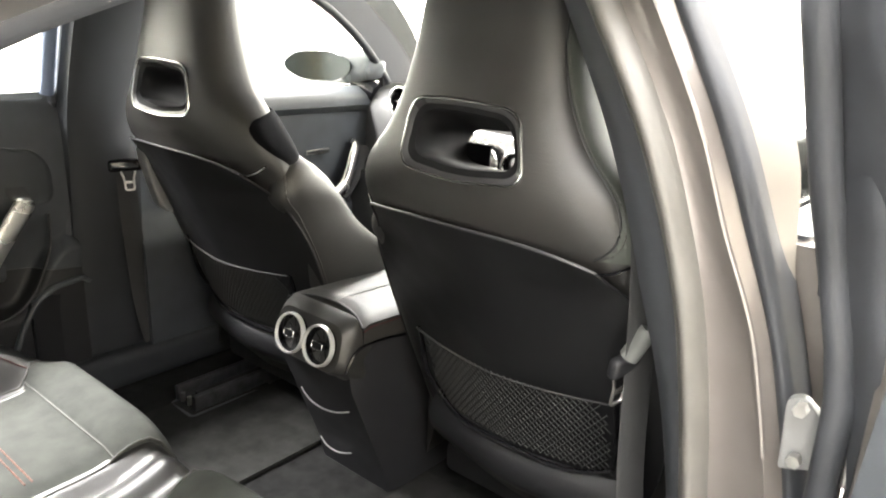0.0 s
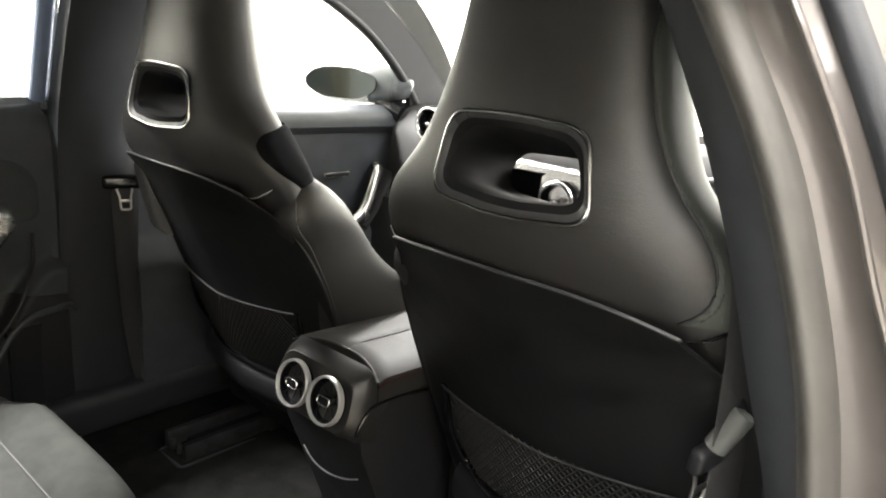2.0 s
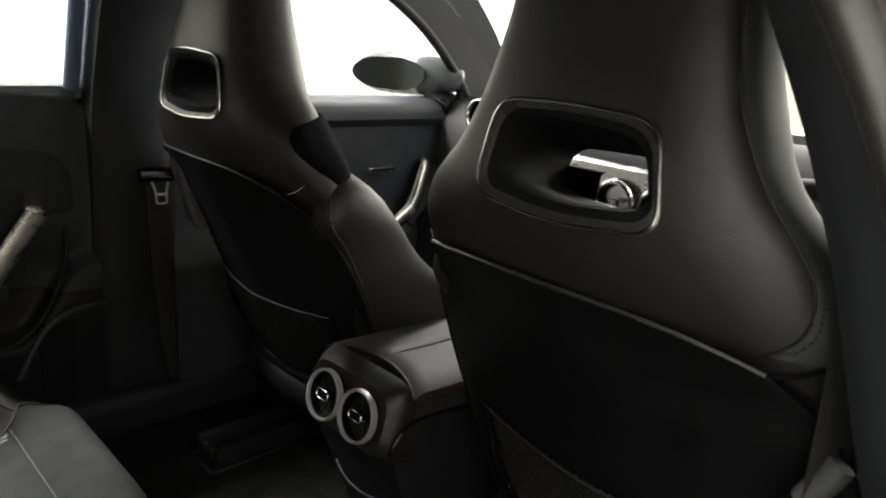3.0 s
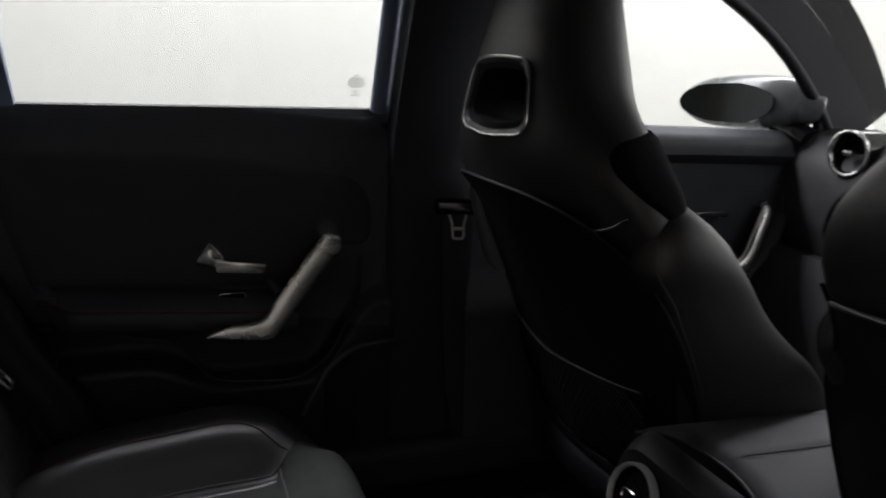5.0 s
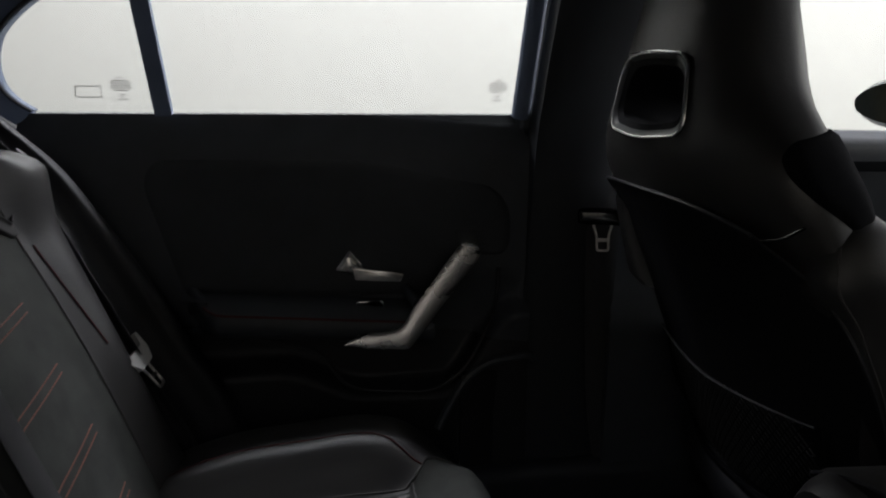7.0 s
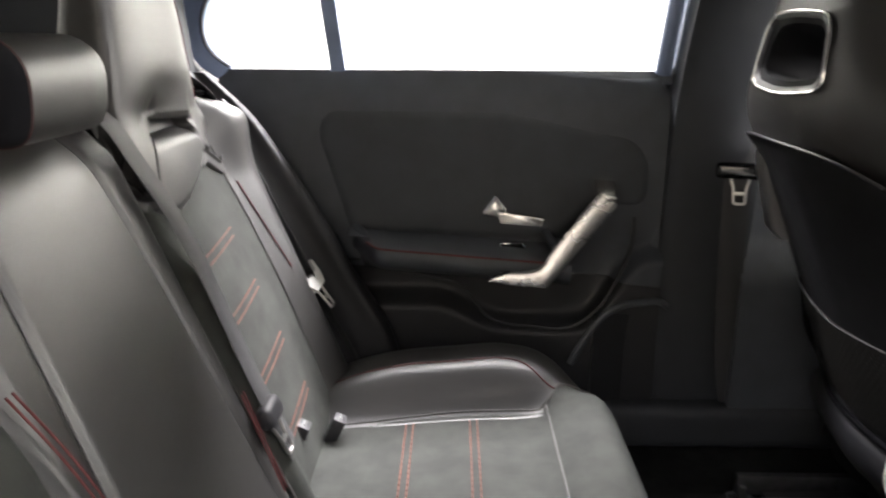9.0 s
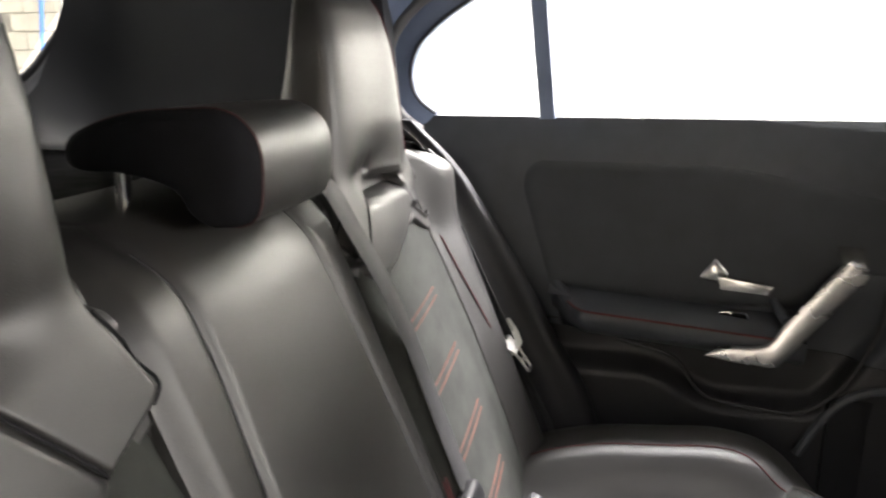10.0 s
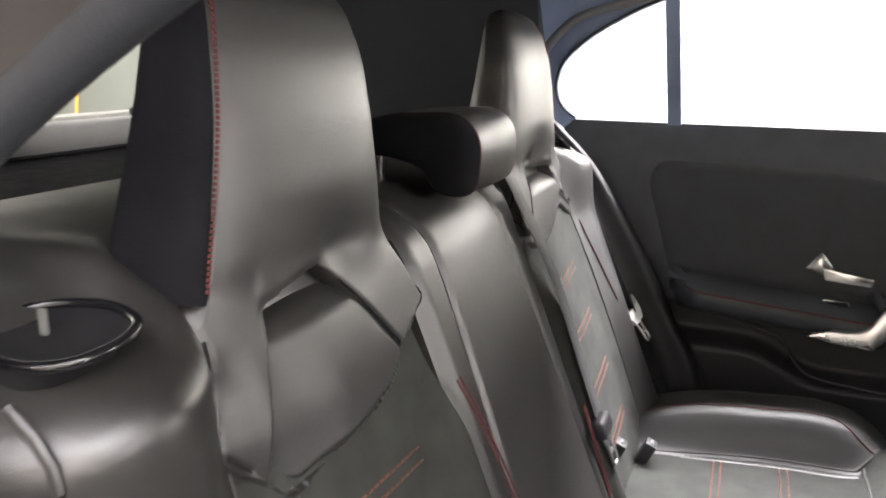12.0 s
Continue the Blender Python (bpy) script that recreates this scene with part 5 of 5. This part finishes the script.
# ---- near door opening ----
jamb_lines = curve_fn([  # z: x of trim edge, seal, paint edge, ridge, outer seal, outer edge
    (0.28, 0.712, 0.740, 0.770, 0.840, 0.856, 0.874), (0.62, 0.685, 0.707, 0.736, 0.800, 0.817, 0.834), (0.775, 0.650, 0.685, 0.715, 0.770, 0.784, 0.802), (0.85, 0.624, 0.670, 0.700, 0.750, 0.763, 0.780),
    (0.945, 0.593, 0.640, 0.671, 0.708, 0.725, 0.747), (1.043, 0.553, 0.598, 0.632, 0.669, 0.683, 0.708), (1.137, 0.504, 0.543, 0.578, 0.619, 0.634, 0.658), (1.22, 0.459, 0.492, 0.528, 0.570, 0.588, 0.612)])


def jamb_strip(i, j, depths, nu=8):
    def fn(u, v):
        z = 0.28 + 0.93 * v
        row = jamb_lines(z)
        x = row[i] + (row[j] - row[i]) * u
        d = depths[0] + (depths[1] - depths[0]) * u + depths[2] * math.sin(math.pi * u)
        return (x, 0.77 + d, z)
    return fn


jamb = empty("pillar_near", "taupe painted centre pillar with rubber door seals", "", "", "structure")
part("trim", patch(jamb_strip(0, 1, (0.010, -0.005, -0.004)), 8, 40, (0, 0.06, 0)), "pillar", jamb, "grey pillar trim edge")
part("seal", patch(jamb_strip(1, 2, (-0.006, -0.006, -0.016)), 10, 40, (0, 0.05, 0)), "grey_seal", jamb, "soft grey rubber door seal")
part("painted_jamb", patch(jamb_strip(2, 3, (0.004, 0.000, 0.004)), 10, 40, (0, 0.05, 0)), "paint", jamb, "taupe metallic painted jamb")
part("painted_edge", patch(jamb_strip(3, 4, (0.000, 0.012, 0.000)), 8, 40, (0, 0.05, 0)), "paint", jamb)
part("outer_seal", patch(jamb_strip(4, 5, (0.010, 0.016, -0.008)), 6, 40, (0, 0.05, 0)), "rubber", jamb)
part("seal_lip", tube([(jamb_lines(z)[1] + 0.002, 0.765, z) for z in np.linspace(0.29, 1.20, 40)], 0.003, 6), "grey_seal", jamb)
part("paint_ridge", tube([(jamb_lines(z)[3], 0.768, z) for z in np.linspace(0.72, 1.20, 40)], 0.0035, 8), "paint", jamb, "folded bright edge of the painted jamb")
part("inner_cover", patch(lambda u, v: (jamb_lines(0.28 + 0.93 * v)[0] - 0.004 * u, 0.78 + 0.14 * u, 0.28 + 0.93 * v), 8, 30, (0.05, 0, 0)), "pillar", jamb)

near_arc = [(0.575, 0.76, 1.225), (0.565, 0.55, 1.215), (0.560, 0.38, 1.192), (0.560, 0.25, 1.164), (0.563, 0.17, 1.136), (0.570, 0.085, 1.096), (0.573, 0.02, 1.058), (0.580, -0.03, 1.020), (0.59, -0.085, 0.965), (0.615, -0.08, 0.90), (0.64, 0.00, 0.80), (0.665, 0.10, 0.66), (0.68, 0.20, 0.48), (0.69, 0.30, 0.34)]
arcp = smooth_path(near_arc, 70)
ob = part("aperture_seal", tube(arcp, 0.016, 10), "rubber")
tagged(ob, "dark rubber seal round the open door aperture", "", "", "structure")
ob = part("aperture_flange", strap([p + Vector((0.035, 0, 0.012)) for p in arcp], 0.07, 0.012, (1, 0, 0.4)), "paint")
tagged(ob, "taupe painted flange of the door aperture", "", "", "structure")
part("flange_edge", tube(smooth_path([(0.566, 0.000, 1.056), (0.568, 0.018, 1.0635), (0.570, 0.036, 1.065), (0.570, 0.058, 1.066)], 16), 0.0016, 8), "paint", ob, "bright folded edge of the flange")
ob = part("roof_skin", patch(lambda u, v: (-0.62 + 1.24 * u, -0.85 + 2.32 * v, roof_z(-0.58 + 1.16 * u, -0.75 + 2.2 * v) + 0.035), 24, 24, (0, 0, 0.02)), "paint")
tagged(ob, "taupe metallic car roof", "", "", "structure")

# open rear door, seen at its hinge edge
door3 = empty("door_3", "open rear door with rubber seals, seen at its hinge edge", "car door", "", "structure")
hinge = Matrix.Translation((0.838, 0.80, 0)) @ Matrix.Rotation(radians(68), 4, "Z")


def hp(p):
    return hinge @ Vector(p)


part("door_shell", loft([[hp((x, y, z)) for x, y in ((0.0, -0.02), (0.045, 0.0), (0.055, -0.5), (0.05, -1.0), (-0.06, -1.0), (-0.075, -0.5), (-0.06, -0.06))] for z in (0.30, 0.5, 0.75, 0.93)]), "paint", door3)
part("window_frame", loft([[hp((x - 0.35 * max(0, z - 0.95), y, z)) for x, y in ((-0.03, 0.03), (0.03, 0.03), (0.03, -0.17), (-0.05, -0.17), (-0.055, -0.06))] for z in (0.90, 1.0, 1.1, 1.2)]), "rubber", door3)
part("edge_seal", tube([hp((-0.055 - 0.35 * max(0, z - 0.95), 0.01 - 0.04 * step(1.0, 0.8, z), z)) for z in np.linspace(0.30, 1.2, 20)], 0.014, 10), "rubber", door3, "ribbed rubber door seal")
part("door_card", patch(lambda u, v: hp((-0.072 - 0.03 * math.sin(math.pi * v), -0.08 - 0.85 * u, 0.32 + 0.60 * v)), 10, 16, hinge.to_3x3() @ Vector((0.02, 0, 0))), "trim", door3)
def edge_point(u, v):
    z = 0.30 + 0.74 * v
    return (0.868 - 0.19 * max(z - 0.72, -0.08) + 0.13 * u, 0.742 - 0.05 * u - 0.010 * math.sin(math.pi * min(1, u * 2.4)) ** 2, z)


part("edge_cover", patch(edge_point, 16, 12, (0.004, 0.012, 0)), "rubber", door3, "grey ribbed inner edge of the open door")
# hinge bracket
hb = part("hinge", prism(round_poly([(0.797, 0.755, 0.800), (0.812, 0.755, 0.806), (0.836, 0.765, 0.778), (0.858, 0.772, 0.778), (0.858, 0.772, 0.735), (0.800, 0.755, 0.722)], 0.006, 3), (0.0, 0.012, 0), 0.002), "bevel_light", jamb, "grey zinc-plated door hinge")
part("hinge_pin", tube([(0.858, 0.768, 0.725), (0.858, 0.768, 0.79)], 0.008, 12), "steel", hb)
for x, z in ((0.812, 0.795), (0.815, 0.74)):
    part("hinge_bolt", tube([(x, 0.756, z), (x, 0.745, z)], 0.007, 6), "steel", hb)

# ---- dashboard, wheel, mirrors ----
dash = empty("dashboard", "black dashboard with round chrome vents", "dashboard")
part("dash_top", loft([[Vector((x, y + 0.05 * (x / 0.68) ** 2, z)) for y, z in ((1.60, 0.58), (1.56, 0.66), (1.545, 0.78), (1.555, 0.86), (1.60, 0.915), (1.66, 0.930), (1.84, 0.915), (1.90, 0.80), (1.90, 0.58))] for x in np.linspace(-0.68, 0.68, 24)]), "dash", dash)
part("dash_strip", loft([[Vector((x, y, z)) for y, z in ((1.545, 0.720), (1.532, 0.740), (1.524, 0.800), (1.534, 0.850), (1.56, 0.856), (1.58, 0.72))] for x in np.linspace(-0.40, 0.22, 12)]), "satin", dash, "light satin dashboard trim strip")
part("lower_dash", loft([[Vector((x, y, z)) for y, z in ((1.50, 0.36), (1.53, 0.60), (1.56, 0.68), (1.88, 0.68), (1.88, 0.36))] for x in (-0.70, 0.0, 0.70)]), "dash", dash)
for x, yy, zz in ((-0.522, 1.595, 0.893), (-0.163, 1.522, 0.785), (-0.063, 1.522, 0.785), (0.037, 1.522, 0.785), (0.62, 1.565, 0.893)):
    c = Vector((x, yy, zz))
    dv = part("dash_vent", loft([[c + Vector((r * math.cos(a), y, r * math.sin(a))) for a in (2 * math.pi * k / 32 for k in range(32))] for r, y in ((0.046, 0.05), (0.046, -0.012), (0.036, -0.012), (0.030, 0.01), (0.01, 0.015))]), "gloss", dash)
    part("vent_ring", tube([c + Vector((0.042 * math.cos(a), -0.014, 0.042 * math.sin(a))) for a in (2 * math.pi * k / 32 for k in range(32))], 0.005, 8, closed=True, up=(0, 1, 0)), "chrome", dv)
    part("vent_knob", box(c + Vector((0, -0.012, 0)), (0.020, 0.012, 0.012), 0.003), "satin", dv)
wheel = empty("steering_wheel", "black leather steering wheel with flat lower rim", "steering wheel")
wm = Matrix.Translation((0.36, 1.33, 0.74)) @ Matrix.Rotation(radians(-24), 4, "X")
part("rim", tube([wm @ Vector((0.178 * math.cos(a), 0, max(-0.15, 0.178 * math.sin(a)))) for a in (2 * math.pi * k / 48 for k in range(48))], 0.016, 12, closed=True, up=(0, 1, 0)), "leather", wheel)
part("hub", box(wm.translation, (0.15, 0.05, 0.12), 0.03, turn=wm.to_3x3().to_4x4()), "panel", wheel)
for a in (0, math.pi, -math.pi / 2):
    part("spoke", tube([wm @ Vector((0.06 * math.cos(a), 0, 0.05 * math.sin(a))), wm @ Vector((0.17 * math.cos(a), 0, 0.148 * math.sin(a)))], 0.018, 8, flat=0.5, up=(0, 1, 0)), "satin", wheel)
part("column", tube([(0.36, 1.34, 0.73), (0.36, 1.56, 0.66)], 0.05, 12), "panel", wheel)


def door_mirror(s):
    m = empty("door_mirror", "dark door mirror outside the front window", "mirror", "door mirrors")
    rings = []
    for i in range(14):
        t = i / 13
        a = -1 + 2 * t
        k = max(0.05, (1 - abs(a) ** 2.8) ** 0.5)
        x = s * (0.822 + 0.170 * a)
        rings.append([(x, 1.60 + 0.055 * k * math.copysign(abs(math.sin(b)) ** 0.8, math.sin(b)) + (0.03 * k if math.sin(b) > 0 else 0) - 0.04 * a, 0.976 + 0.060 * k * math.cos(b) - 0.006 * a) for b in (2 * math.pi * q / 24 for q in range(24))])
    part("housing", loft(rings), "housing", m, "rounded dark mirror housing")
    part("mirror_glass", prism(round_poly([(s * 0.715, 1.5655, 0.960), (s * 0.765, 1.553, 0.932), (s * 0.880, 1.524, 0.930), (s * 0.945, 1.508, 0.952), (s * 0.952, 1.5065, 0.984), (s * 0.900, 1.519, 1.012), (s * 0.780, 1.549, 1.018), (s * 0.715, 1.5655, 0.996)], 0.030, 6), (0, 0.006, 0)), "mirror", m, "mirror glass reflecting the showroom")
    part("mirror_foot", tube([(s * 0.68, 1.64, 0.90), (s * 0.75, 1.62, 0.93)], 0.03, 10), "gloss", m)
    return m


door_mirror(-1)
door_mirror(1)
# front door and wing outside, near side
door4 = empty("door_4", "closed front door on the driver side", "car door", "", "structure")
part("door_skin", patch(lambda u, v: (0.80 + 0.05 * math.sin(math.pi * v) - 0.02 * u, 0.84 + 0.95 * u, 0.30 + 0.63 * v), 20, 16, (-0.05, 0, 0)), "paint", door4)
part("door_card", patch(lambda u, v: (0.715 - front_relief(0.86 + 0.90 * u, 0.30 + 0.635 * v), 0.86 + 0.90 * u, 0.30 + 0.635 * v - 0.018 * u * v), 30, 30, (0.05, 0, 0)), "trim", door4)
def frame_strip(u, v):
    z = 0.860 + 0.345 * v
    x0 = float(jamb_lines(z)[5])
    return (x0 - 0.004 + (0.002 + 0.032 * step(0.87, 1.04, z)) * u, 0.800 + 0.035 * u, z)


part("frame_strip", patch(frame_strip, 8, 16, (-0.010, 0.010, 0)), "strip", door4, "satin rear upright of the front door frame, reflected cream in its colour")
arc4 = [Vector((-p.x, p.y, p.z)) for p in front_arc]
part("window_frame", tube(arc4, 0.018, 10), "pillar", door4)
ob = part("pane", prism([Vector((0.702, 0.86, 0.93))] + [p + Vector((0.004, 0, 0)) for p in arc4], (0.004, 0, 0)), "glass", door4)
ob.visible_shadow = False
tagged(part("bonnet", patch(lambda u, v: (-0.75 + 1.5 * u, 1.88 + 1.1 * v, 0.93 - 0.16 * v * v - 0.08 * (2 * u - 1) ** 4), 16, 16, (0, 0, -0.04)), "paint"), "taupe metallic bonnet", "bonnet", "", "structure")
tagged(part("underbody", box((0, 0.8, 0.20), (1.5, 3.8, 0.02)), "panel"), "dark car underbody", "", "", "structure")
tagged(part("rear_floor", box((0, -0.45, 0.45), (1.2, 1.1, 0.04)), "carpet"), "black luggage floor", "", "", "structure")
tagged(part("firewall", box((0, 1.92, 0.58), (1.45, 0.04, 0.62)), "panel"), "black bulkhead", "", "", "structure")

# ---- tiled corner and poles seen through the rear window ----
tile_mesh = None
wall_w = bpy.data.objects["wall_west"]
part("grout", box((-3.246 - wall_w.location.x, -2.42, 1.32), (0.008, 1.9, 1.30)), "grout", wall_w)
for j in range(12):
    for i in range(9):
        y0 = -3.25 + 0.205 * i + (0.1025 if j % 2 else 0.0)
        z0 = 0.75 + 0.103 * j
        if tile_mesh is None:
            tile = part("tile", box((0, 0, 0), (0.016, 0.200, 0.098), 0.003, segments=1), "tile", wall_w)
            tile_mesh = tile.data
        else:
            tile = part("tile", None, "tile", wall_w, mesh=tile_mesh)
        tile.location = Vector((-3.245, y0, z0)) - wall_w.location
for y, top, mat_name, lab in ((-2.93, 1.75, "blue", "blue broom pole leaning against the tiled wall"), (-2.80, 1.62, "grey_trim", "grey broom pole leaning against the tiled wall")):
    pole = empty("broom", lab, "broom", "brooms")
    part("handle", tube([(-2.95, y, 0.10), (-2.95 - 0.15 * top, y - 0.02, top)], 0.012, 10), mat_name, pole)
    part("brush_head", box((-2.95, y, 0.06), (0.08, 0.11, 0.08), 0.012), "panel", pole)
    part("bristles", box((-2.95, y, 0.015), (0.06, 0.10, 0.03), 0.004), "net", pole)
part("wall_board", box((-3.242 - wall_w.location.x, -4.0, 1.32), (0.016, 1.24, 2.4), 0.004), "board", wall_w, "grey-green board beside the tiles")
for y, lean_y in ((-4.33, 0.03), (-4.10, 0.06)):
    pole = tagged(part("yellow_pole", tube([(-3.12, y - lean_y, 0.0), (-3.20, y + lean_y, 1.25)], 0.011, 8), "yellow"), "thin yellow pole leaning against the grey-green board", "pole", "yellow poles")
